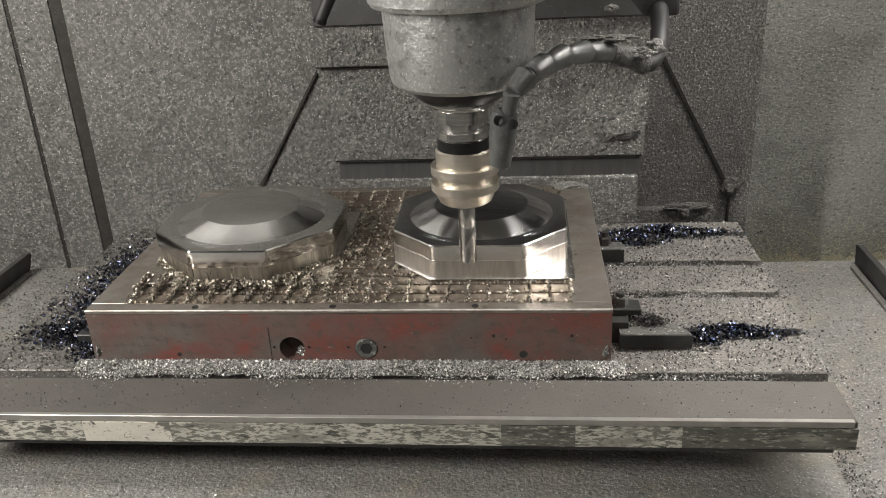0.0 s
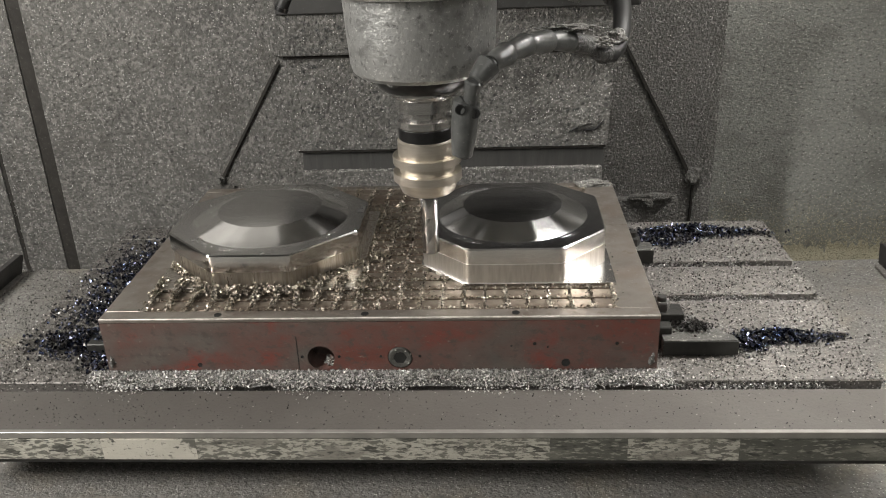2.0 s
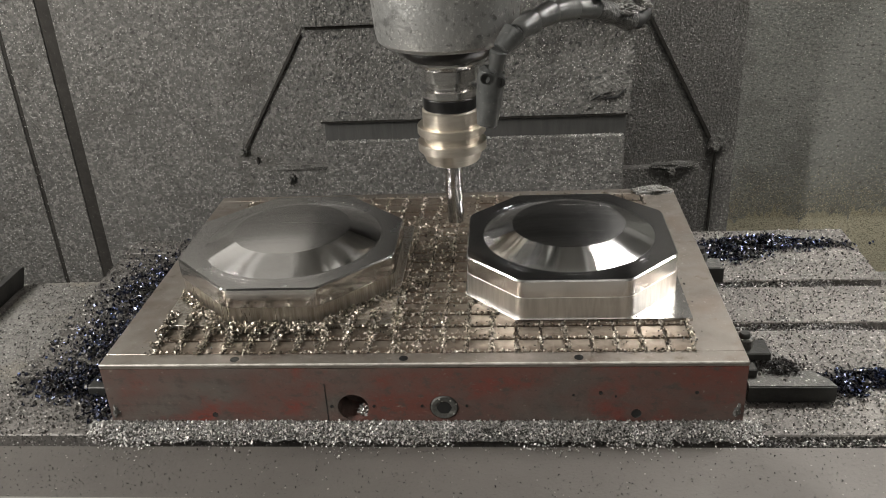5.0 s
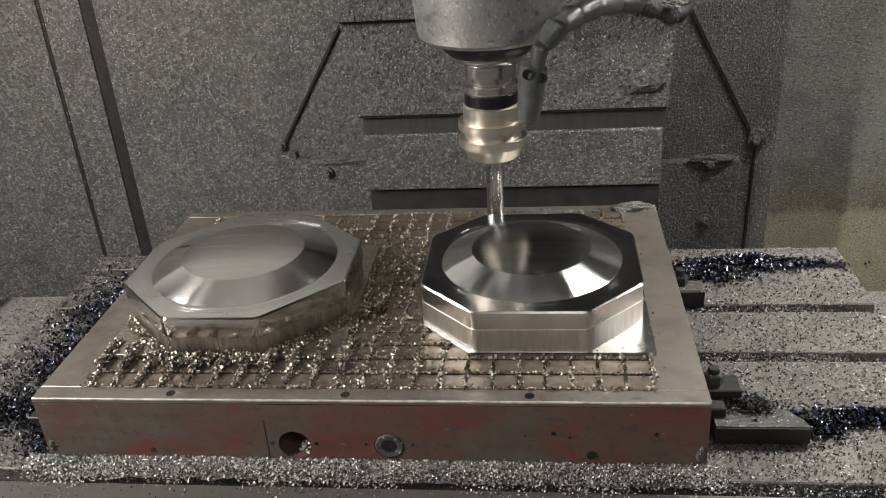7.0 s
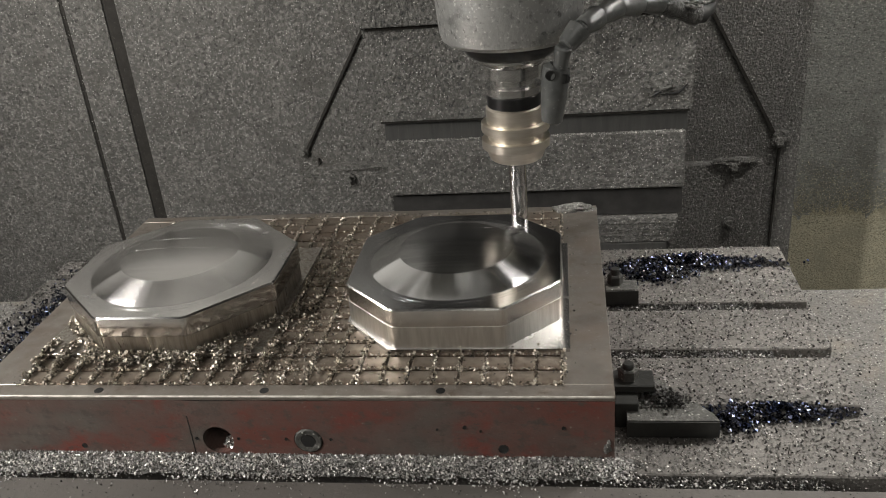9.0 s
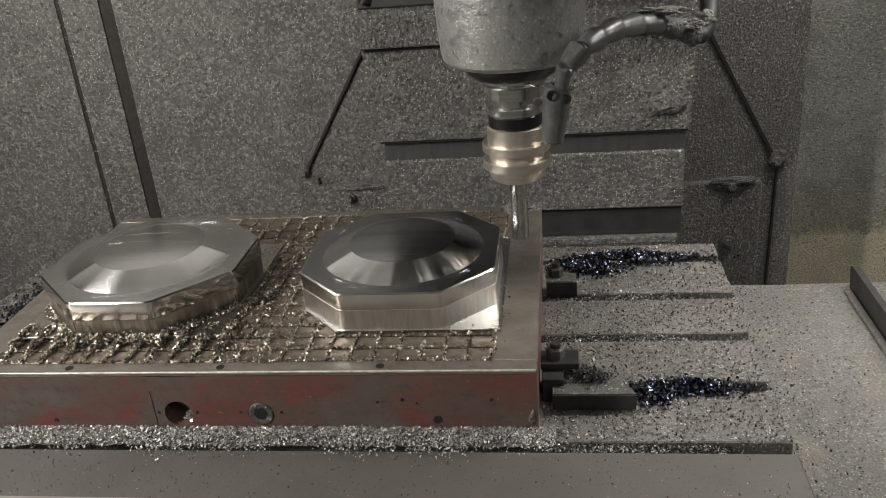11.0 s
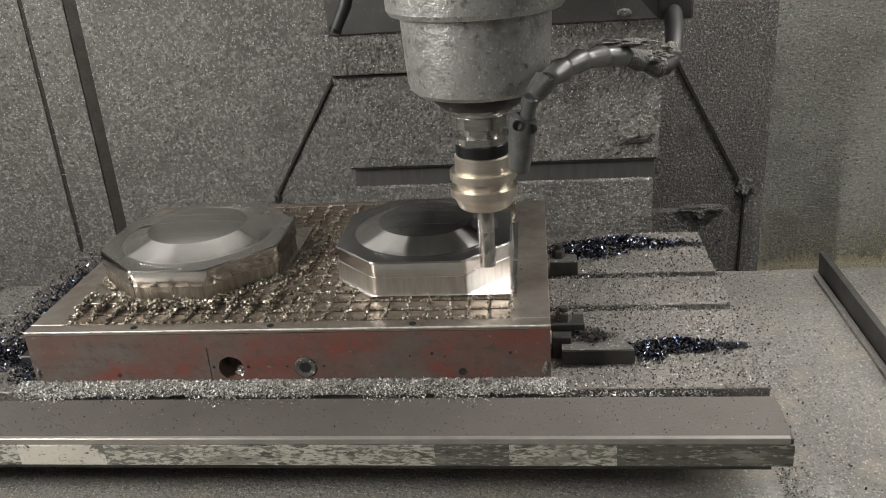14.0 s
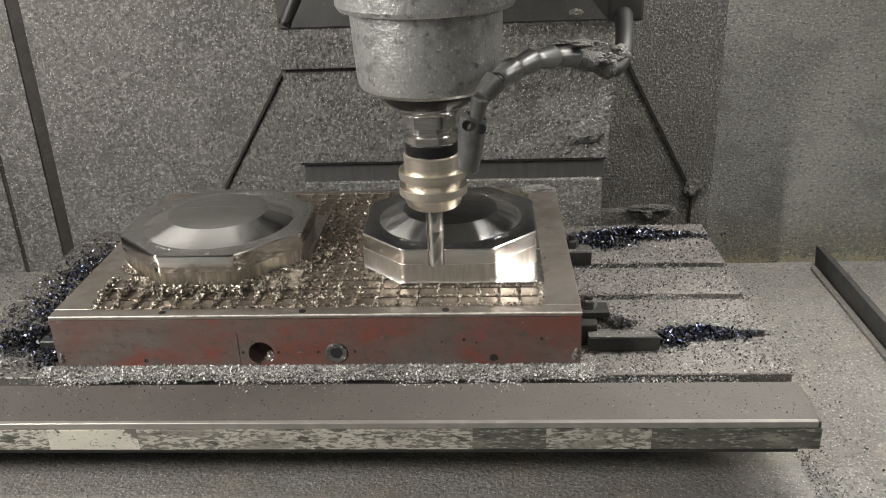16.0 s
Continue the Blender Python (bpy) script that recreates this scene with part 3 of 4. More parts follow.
def tool_holder():
    t = thing("tool_holder", "collet chuck with champagne nut and carbide end mill", "tool holder", (AX, AY, 0))
    part("taper_neck", lathe([(0.030, 0.300), (0.0385, 0.2950), (0.0385, 0.2925), (0.0345, 0.2885), (0.0310, 0.2868), (0.0300, 0.2860)], 64), "bare", t, "bright turned steel", True)
    part("flange", lathe([(0.0295, 0.2865), (0.0305, 0.2855), (0.0305, 0.2735), (0.0232, 0.2710), (0.0232, 0.2660), (0.0305, 0.2635), (0.0305, 0.2565), (0.0285, 0.2545)], 64), "bare", t, "bright grooved flange", True)
    part("black_collar", lathe([(0.0285, 0.2548), (0.0290, 0.254), (0.0290, 0.2425), (0.0280, 0.2412)], 64), "dark_steel", t, "black oxide collar", True)
    nut = part("nut", lathe([(0.0285, 0.2415), (0.0308, 0.2400), (0.0308, 0.2235), (0.0298, 0.2230), (0.0298, 0.1990), (0.0345, 0.1975), (0.0290, 0.1830), (0.0265, 0.1812), (0.010, 0.1812)], 64), "gold", t, "champagne coloured collet nut", True)
    part("ring", lathe([(0.0295, 0.2236), (0.0364, 0.2236), (0.0367, 0.2233), (0.0367, 0.2149), (0.0364, 0.2146), (0.0295, 0.2146)], 64, cap=False), "gold", nut, "", True)
    part("ring", lathe([(0.0295, 0.2056), (0.0368, 0.2056), (0.0371, 0.2053), (0.0371, 0.1964), (0.0366, 0.1960), (0.0320, 0.1960)], 64, cap=False), "gold", nut, "", True)
    for k in range(12):
        a = 2 * math.pi * k / 12
        bm = box(-0.0016, 0.0016, -0.0006, 0.0006, 0.2145, 0.2235, 0.0003)
        bmesh.ops.translate(bm, verts=bm.verts, vec=(0, 0.0363, 0))
        bmesh.ops.rotate(bm, verts=bm.verts, cent=(0, 0, 0), matrix=Matrix.Rotation(a, 3, "Z"))
        part("grip_slot", bm, "gold", nut)
    mill = part("shank", lathe([(0.0092, 0.1835), (0.0096, 0.1815), (0.0096, 0.1520), (0.0086, 0.1485)], 32), "carbide", t, "plain carbide shank", True)
    bm = bmesh.new()
    rings, nz, seg = [], 22, 48
    for i in range(nz + 1):
        z = 0.1085 + 0.0425 * i / nz
        tw = i * 0.13
        ring = []
        for k in range(seg):
            a = 2 * math.pi * k / seg
            ph = (a * 4 / (2 * math.pi)) % 1.0
            r = 0.0098 * (1 - 0.045 * (math.sin(math.pi * ph) ** 0.7) * (1 - 0.25 * ph))
            ring.append(bm.verts.new((r * math.cos(a + tw), r * math.sin(a + tw), z)))
        rings.append(ring)
    for a, b in zip(rings, rings[1:]):
        for k in range(seg):
            bm.faces.new((a[k], a[(k + 1) % seg], b[(k + 1) % seg], b[k]))
    bm.faces.new(rings[0]), bm.faces.new(rings[-1])
    part("cutting_end", bm, "carbide", t, "helically fluted cutting end", True)
    return t


def coolant_hose():
    h = thing("coolant_hose", "grimy grey jointed coolant hose with a twin-hole nozzle", "coolant hose")
    neck = [Vector(p) for p in ((0.4890, -0.017, 0.2840), (0.4951, -0.022, 0.3158))]
    part("neck", tube([neck[0] + (neck[1] - neck[0]) * u for u in (0.0, 0.35, 0.7, 0.92, 1.0, 1.06)], [0.0078, 0.0072, 0.0074, 0.0086, 0.0088, 0.0070], 20), "hose", h, "narrow neck above the nozzle", True)
    rims = [Vector(p) for p in ((0.4951, -0.022, 0.3150), (0.5103, -0.010, 0.3306), (0.5271, 0.018, 0.3340), (0.5472, 0.050, 0.3359), (0.5712, 0.085, 0.3323), (0.5962, 0.115, 0.3262), (0.6174, 0.140, 0.3146), (0.6428, 0.165, 0.3004))]
    # each link is a ball at its lower end that flares into an open cup
    for k, (a, b) in enumerate(zip(rims, rims[1:])):
        d = b - a
        link = part("link", tube([a + d * 0.10, a + d * 0.16, a + d * 0.30, a + d * 0.52, a + d * 0.76, a + d * 0.93, a + d * 0.98, a + d * 0.98],
                                 [0.0072, 0.0088, 0.0098, 0.0108, 0.0117, 0.0123, 0.0122, 0.0100], 22), "hose_dusty" if k >= 5 else "hose", h, smooth=True)
        # black sleeve that paints the shadow gap in each cup's mouth
        part("gap_shade", tube([a + d * 0.96, a + d * 1.0, a + d * 1.14], [0.0094, 0.0094, 0.0080], 20), "black", link, "black sleeve for the shaded gap round the ball joint", True)
    part("elbow", tube([(0.636, 0.160, 0.303), (0.6500, 0.172, 0.300), (0.6567, 0.180, 0.3047), (0.6640, 0.200, 0.3176), (0.6704, 0.240, 0.3300), (0.675, 0.29, 0.345)], [0.0105, 0.011, 0.011, 0.011, 0.011, 0.012]), "black", h, "dark elbow", True)
    part("cake", lump(0.595, 0.112, 0.3405, 0.030, 0.010, 0.0034, 7.7, 4, 0.7), "cake", h, "crust of fine chips on the hose", True)
    part("cake", lump(0.632, 0.150, 0.3165, 0.018, 0.010, 0.0060, 5.1, 4, 0.6), "cake", h, "", True)
    part("cake", lump(0.655, 0.178, 0.318, 0.012, 0.010, 0.008, 2.7, 3, 0.4), "cake", h, "", True)
    nz = part("nozzle", tube([(0.4884, -0.016, 0.2968), (0.4880, -0.016, 0.2962), (0.4870, -0.016, 0.2890), (0.4845, -0.016, 0.2660), (0.4818, -0.016, 0.2425), (0.4813, -0.016, 0.2408)],
                             [0.0085, 0.0126, 0.0138, 0.0128, 0.0104, 0.0080], 24), "hose", h, "grey twin-hole nozzle block", True)
    for x, y, z in ((0.4821, -0.0288, 0.2918), (0.4955, -0.0258, 0.2873)):
        bm = lathe([(0.0040, -0.002), (0.0052, -0.002), (0.0052, 0.002), (0.0040, 0.002)], 16, cap=False)
        bm.faces.new([bm.verts.new((0.0046 * math.cos(a * math.pi / 8), 0.0046 * math.sin(a * math.pi / 8), 0.0)) for a in range(16)])
        bmesh.ops.rotate(bm, verts=bm.verts, cent=(0, 0, 0), matrix=Matrix.Rotation(radians(90), 3, "X") @ Matrix.Rotation(0.0, 3, "Z"))
        bmesh.ops.translate(bm, verts=bm.verts, vec=(x, y, z))
        part("jet_hole", bm, "black", nz, "black jet opening")
    b = thing("hose_bracket", "dark bracket that holds the coolant hose", "bracket")
    part("plate", box(0.655, 0.70, 0.28, 0.50, 0.335, 0.60, 0.004, 2), "table_dark", b)


# ---- table ----
SLOTS = (-0.021, 0.078, 0.175, 0.272, 0.374)
X0, X1, Y0, Y1 = -0.147, 0.830, -0.103, 0.421


def machine_table():
    t = thing("machine_table", "long T-slotted steel machine table dusted with chips", "machine table")
    ys = [Y0] + [v for s in SLOTS for v in (s - 0.008, s + 0.008)] + [Y1]
    for k in range(0, len(ys), 2):
        part("table_rail", box(X0, X1, ys[k], ys[k + 1], -0.026, 0.0, 0.0012), "table" if k else "table_front", t)
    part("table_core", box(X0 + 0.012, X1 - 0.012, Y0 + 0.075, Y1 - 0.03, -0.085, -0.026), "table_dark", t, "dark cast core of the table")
    part("front_lip", box(X0, X1 - 0.004, Y0 - 0.0016, Y0 + 0.004, -0.0065, 0.0008, 0.0005), "table_edge", t, "bright worn front edge")
    # flaked paint band along the front, in separate lengths
    rng = random.Random(5)
    x = X0
    while x < X1 - 0.005:
        w = min(rng.uniform(0.045, 0.11), X1 - x)
        part("painted_band", box(x, x + w, Y0 - 0.003, Y0 + 0.012, -0.031, -0.0068), "paint" if 0.0 < x < 0.10 else "paint_worn" if x > 0.56 or 0.47 < x < 0.50 else "paint_flaked", t,
             "dark worn paint on the front edge" if x > 0.56 else "flaked cream paint on the front edge")
        x += w
    # dark strip that stands in for the shade under the front edge
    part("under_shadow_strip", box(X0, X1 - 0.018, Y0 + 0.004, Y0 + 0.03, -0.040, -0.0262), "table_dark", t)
    ON_TABLE.append(t)


def chip_tray():
    t = thing("chip_tray", "wide sheet steel chip tray under the table", "chip tray")
    bm = bmesh.new()
    nx, ny = 60, 36
    grid = [[bm.verts.new((-1.0 + 2.6 * i / nx, -0.43 + 0.888 * j / ny, -0.085 + 0.0018 * noise.noise(Vector((i * 0.4, j * 0.4, 0))))) for j in range(ny + 1)] for i in range(nx + 1)]
    for i in range(nx):
        for j in range(ny):
            bm.faces.new((grid[i][j], grid[i + 1][j], grid[i + 1][j + 1], grid[i][j + 1]))
    geom = bmesh.ops.extrude_face_region(bm, geom=list(bm.faces))["geom"]
    bmesh.ops.translate(bm, verts=[g for g in geom if isinstance(g, bmesh.types.BMVert)], vec=(0, 0, -0.01))
    part("tray_sheet", bm, "tray", t, "dusted tray sheet", True)
    for x, s in ((1.024, 1), (-0.352, -1)):
        bm = bmesh.new()
        o = [(-0.43, -0.085), (0.446, -0.085), (0.452, -0.055), (0.446, -0.052), (-0.43, -0.052)]
        lo = [bm.verts.new((x - 0.0015, y, z)) for y, z in o]
        hi = [bm.verts.new((x + 0.0015 + (0.006 if z > -0.07 else 0), y, z)) for y, z in o]
        bm.faces.new(lo), bm.faces.new(hi)
        for k in range(5):
            bm.faces.new((lo[k], lo[(k + 1) % 5], hi[(k + 1) % 5], hi[k]))
        part("upright_edge", bm, "table_dark", t, "dark upright sheet edge along the tray")
        part("tray_lip", box(min(x - 0.014 * s, x - 0.004 * s), max(x - 0.014 * s, x - 0.004 * s), -0.43, 0.43, -0.086, -0.0805, 0.001), "table", t, "folded lip beside the upright edge")
    ON_TABLE.append(t)


# ---- magnetic chuck ----
CW, CD, CH = 0.600, 0.404, 0.0714
GX, GY, PITCH, COLS, ROWS = 0.0458, 0.0180, 0.0232, 22, 16


def holed_cell(bm, x0, x1, z0, z1, cx, cz, r, depth, seg=32):
    """A rectangular front cell with a round hole sunk into it."""
    outer, front, back = [], [], []
    for k in range(seg):
        a = 2 * math.pi * k / seg
        c, s = math.cos(a), math.sin(a)
        tx = ((x1 - cx) / c if c > 0 else (x0 - cx) / c) if abs(c) > 1e-6 else 1e9
        tz = ((z1 - cz) / s if s > 0 else (z0 - cz) / s) if abs(s) > 1e-6 else 1e9
        q = min(tx, tz)
        outer.append(bm.verts.new((cx + q * c, 0, cz + q * s)))
        front.append(bm.verts.new((cx + r * c, 0, cz + r * s)))
        back.append(bm.verts.new((cx + r * c, depth, cz + r * s)))
    for k in range(seg):
        j = (k + 1) % seg
        bm.faces.new((outer[k], outer[j], front[j], front[k]))
        bm.faces.new((front[k], front[j], back[j], back[k]))
    bm.faces.new(back)
    for c in ((x0, z0), (x1, z0), (x1, z1), (x0, z1)):
        # close the four corners between neighbouring rim points
        near = sorted(range(seg), key=lambda k: (outer[k].co.x - c[0]) ** 2 + (outer[k].co.z - c[1]) ** 2)[:2]
        if min((outer[k].co.x - c[0]) ** 2 + (outer[k].co.z - c[1]) ** 2 for k in near) > 1e-9:
            bm.faces.new((bm.verts.new((c[0], 0, c[1])), outer[near[0]], outer[near[1]]))


def magnetic_chuck():
    c = thing("magnetic_chuck", "square-pole magnetic chuck with red-stained steel sides", "magnetic chuck")
    part("body", box(0.0006, CW - 0.0006, 0.030, CD, 0.0, CH - 0.005), "chuck_side", c, "red-stained steel body")
    # front wall with two large bores
    bm = bmesh.new()
    z0, z1 = 0.0, CH - 0.005
    xs = [0.0006, 0.239 - 0.026, 0.239 + 0.026, 0.3252 - 0.026, 0.3252 + 0.026, CW - 0.0006]
    for k in (0, 2, 4):
        add_box(bm, xs[k], xs[k + 1], 0.0, 0.030, z0, z1)
    holed_cell(bm, xs[1], xs[2], z0, z1, 0.239, 0.0220, 0.0148, 0.028)
    holed_cell(bm, xs[3], xs[4], z0, z1, 0.3252, 0.0222, 0.0135, 0.006)
    part("front_wall", bm, "chuck_side", c, "steel front stained with red lead")
    bm = lathe([(0.0068, 0.0), (0.0088, 0.0008), (0.0118, 0.0008), (0.0128, -0.0005), (0.0128, -0.006), (0.0068, -0.006)], 40, cap=False)
    bmesh.ops.rotate(bm, verts=bm.verts, cent=(0, 0, 0), matrix=Matrix.Rotation(radians(90), 3, "X"))
    bmesh.ops.translate(bm, verts=bm.verts, vec=(0.3252, -0.0004, 0.0222))
    plug = part("switch_shaft", bm, "clamp", c, "round steel shaft with a hexagon socket", True)
    bm = lathe([(0.0072, 0.0), (0.0072, 0.0006)], 6)
    bmesh.ops.rotate(bm, verts=bm.verts, cent=(0, 0, 0), matrix=Matrix.Rotation(radians(90), 3, "X"))
    bmesh.ops.translate(bm, verts=bm.verts, vec=(0.3252, -0.0002, 0.0222))
    part("hexagon_socket", bm, "black", plug, "dark hexagon socket")
    part("broken_metal", lump(0.2475, 0.006, 0.0145, 0.0055, 0.006, 0.005, 4.2, 3, 0.8), "bare", c, "bright burr inside the bore", True)
    part("scribe_line", box(0.2135, 0.2142, -0.0003, 0.001, 0.003, 0.049), "black", c)
    for x, z, r in ((0.104, 0.014, 0.0024), (0.2185, 0.0238, 0.0014), (0.2590, 0.0238, 0.0014), (0.3045, 0.0240, 0.0013), (0.3465, 0.0240, 0.0013), (0.4697, 0.0385, 0.0017),
                    (0.4835, 0.0345, 0.0010), (0.5028, 0.0150, 0.0042), (0.5560, 0.0385, 0.0016), (0.445, 0.036, 0.0010)):
        bm = lathe([(r * 0.3, 0.0002), (r, 0.0002), (r * 1.1, 0.0006), (r * 1.1, -0.001)], 14)
        bmesh.ops.rotate(bm, verts=bm.verts, cent=(0, 0, 0), matrix=Matrix.Rotation(radians(90), 3, "X"))
        bmesh.ops.translate(bm, verts=bm.verts, vec=(x, 0, z))
        part("drilled_hole", bm, "black", c)
    gx1, gy1 = GX + COLS * PITCH, GY + ROWS * PITCH
    zt = CH - 0.005
    for x0, x1, y0, y1 in ((0.0, CW, 0.0, GY), (0.0, CW, gy1, CD), (0.0, GX, GY, gy1), (gx1, CW, GY, gy1)):
        part("rim", box(x0, x1, y0, y1, zt, CH, 0.0007), "chuck_top", c, "ground steel rim")
    part("resin_bed", box(GX, gx1, GY, gy1, zt, CH - 0.0022), "resin", c, "brown resin between the poles")
    for x in (0.1295, 0.2894, 0.4500):
        bm = lathe([(0.0042, CH - 0.0005), (0.0042, CH + 0.0003)], 24)
        bmesh.ops.translate(bm, verts=bm.verts, vec=(x, 0.0085, 0))
        part("screw_plug", bm, "dark_steel", c, "dark flush plug")
    # the worn bright front edge, of uneven width
    bm = bmesh.new()
    prev = None
    for k in range(181):
        x = 0.001 + (CW - 0.002) * k / 180
        e = 0.0008 + 0.0006 * abs(noise.noise(Vector((k * 0.37, 2, 0)))) + 0.0004 * noise.noise(Vector((k * 1.3, 7, 0)))
        row = [bm.verts.new(p) for p in ((x, -0.0006, CH - 0.0006 - e), (x, -0.0007, CH - 0.0002), (x, -0.0002, CH + 0.0004), (x, e, CH + 0.0003), (x, e + 0.0003, CH - 0.0003))]
        if prev:
            for q in range(4):
                bm.faces.new((prev[q], row[q], row[q + 1], prev[q + 1]))
        prev = row
    part("worn_edge", bm, "edge_bright", c, "bright worn front edge", True)
    for x in (0.006, CW - 0.006):
        part("corner_crust", lump(x, 0.004, 0.018, 0.005, 0.006, 0.010, x * 9 + 1, 3, 0.4), "cake", c, "", True)
    part("back_corner_crust", lump(0.572, 0.392, CH + 0.002, 0.026, 0.010, 0.005, 6.3, 4, 0.45), "cake", c, "caked chips on the back corner", True)
    ON_TABLE.append(c)
    return c


def chuck_poles(c):
    bm = box(-0.0103, 0.0103, -0.0103, 0.0103, -0.0025, 0.0, 0.0006)
    shared = finish("pole", bm, "pole")
    z = CH - 0.0003
    joined = bmesh.new()
    for j in range(ROWS):
        for i in range(COLS):
            x, y = GX + (i + 0.5) * PITCH, GY + (j + 0.5) * PITCH
            if j < 13:
                ob = new("pole", shared)
                ob.parent = c
                ob.location = (x, y, z)
            else:
                add_box(joined, x - 0.0103, x + 0.0103, y - 0.0103, y + 0.0103, z - 0.0025, z)
    rest = part("pole_field", joined, "pole", c)
    tagged(rest, kind="stuff")


# ---- workpieces ----
def octagon(a, cut, fillet, seg=5):
    """The outline of a square of half width a with cut corners, each corner rounded."""
    raw = [(-a + cut, -a), (a - cut, -a), (a, -a + cut), (a, a - cut), (a - cut, a), (-a + cut, a), (-a, a - cut), (-a, -a + cut)]
    out = []
    for k in range(8):
        p, q, r = (Vector(raw[(k + d) % 8]) for d in (-1, 0, 1))
        u, v = (p - q).normalized(), (r - q).normalized()
        t = fillet * math.tan(math.pi / 8)
        s, e = q + u * t, q + v * t
        m = (u + v).normalized()
        c = q + m * (fillet / math.cos(math.pi / 8))
        a0, a1 = math.atan2(*(s - c).yx), math.atan2(*(e - c).yx)
        da = (a1 - a0 + math.pi) % (2 * math.pi) - math.pi
        for i in range(seg + 1):
            out.append((c.x + fillet * math.cos(a0 + da * i / seg), c.y + fillet * math.sin(a0 + da * i / seg)))
    return out


def stack(layers):
    """Joins outlines of equal length at rising heights into one closed body."""
    bm = bmesh.new()
    rings = [[bm.verts.new((x, y, z)) for x, y in o] for o, z in layers]
    for a, b in zip(rings, rings[1:]):
        for k in range(len(a)):
            j = (k + 1) % len(a)
            bm.faces.new((a[k], a[j], b[j], b[k]))
    bm.faces.new(rings[0]), bm.faces.new(rings[-1])
    return bm


TOP = 0.0450


def rim_profile():
    """The flat rim with its two fine ring grooves."""
    return [(0.0985, TOP - 0.002), (0.0985, TOP + 0.0002), (0.0958, TOP + 0.0002), (0.0951, TOP - 0.0006), (0.0944, TOP + 0.0002),
            (0.0925, TOP + 0.0002), (0.0915, TOP - 0.0008), (0.0893, TOP + 0.0004)]


SLOPE = [(0.0893 - 0.0303 * k / 10, TOP + 0.0004 + 0.0118 * (k / 10) ** 0.9) for k in range(11)]
CROWN = [SLOPE[-1]] + [(0.0590 * (1 - k / 16), SLOPE[-1][1] + 0.0038 * (1 - (1 - k / 16) ** 2.2)) for k in range(1, 16)]


def widened(profile, k):
    return [(r * k, z) for r, z in profile]


def tool_lines(w, marks, k=1.0):
    """Fine straight ridges that the cutter left across the dome."""
    prof = sorted(widened(SLOPE + CROWN[1:], k))
    for y, xa, xb, half in marks:
        bm = bmesh.new()
        prev = None
        for i in range(25):
            x = xa + (xb - xa) * i / 24
            z = float(np.interp(math.hypot(x, y), [p[0] for p in prof], [p[1] for p in prof]))
            row = [bm.verts.new((x, y + q * half, z + e)) for q, e in ((-1, -0.0001), (0, 0.00012), (1, -0.0001))]
            if prev:
                for q in range(2):
                    bm.faces.new((prev[q], row[q], row[q + 1], prev[q + 1]))
            prev = row
        part("tool_line", bm, "mirror", w, "fine bright line left by the cutter", True)


def workpiece_finished():
    w = thing("workpiece", "octagonal steel block with a polished dome, being contour milled", "workpiece", (0.4505, 0.178, CH), "workpieces on the chuck")
    a, cut = 0.1065, 0.0535
    part("foot", add_prism(bmesh.new(), [(-0.058, -0.1085), (0.1125, -0.1085), (0.1125, 0.1125), (-0.058, 0.1125), (-0.1085, 0.056), (-0.1085, -0.056)], 0.0, 0.0035), "mirror", w, "thin foot left under the block")
    o = lambda d, f: octagon(a - d, cut - 0.586 * d, f)
    bm = stack([(o(-0.0004, 0.014), 0.0035), (o(0.0, 0.014), 0.0060), (o(0.0002, 0.014), 0.0260)])
    part("lower_side", bm, "milled_low", w, "darker milled side with tool marks", True)
    bm = stack([(o(0.0010, 0.014), 0.0260), (o(0.0012, 0.014), 0.0360)])
    part("middle_side", bm, "milled", w, "bright fresh milled band", True)
    bm = stack([(o(0.0002, 0.014), 0.0360), (o(0.0002, 0.014), 0.0435), (o(0.0016, 0.014), TOP)])
    part("upper_side", bm, "milled", w, "bright upper band", True)
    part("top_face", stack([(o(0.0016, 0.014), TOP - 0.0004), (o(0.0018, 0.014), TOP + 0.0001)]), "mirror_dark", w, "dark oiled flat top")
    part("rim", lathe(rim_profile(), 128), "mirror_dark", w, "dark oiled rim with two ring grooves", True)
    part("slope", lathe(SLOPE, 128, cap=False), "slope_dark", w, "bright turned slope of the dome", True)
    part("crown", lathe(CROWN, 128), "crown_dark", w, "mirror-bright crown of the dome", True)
    tool_lines(w, ((0.042, -0.012, 0.050, 0.00035), (-0.026, -0.004, 0.036, 0.00022)))
    ON_TABLE.append(w)


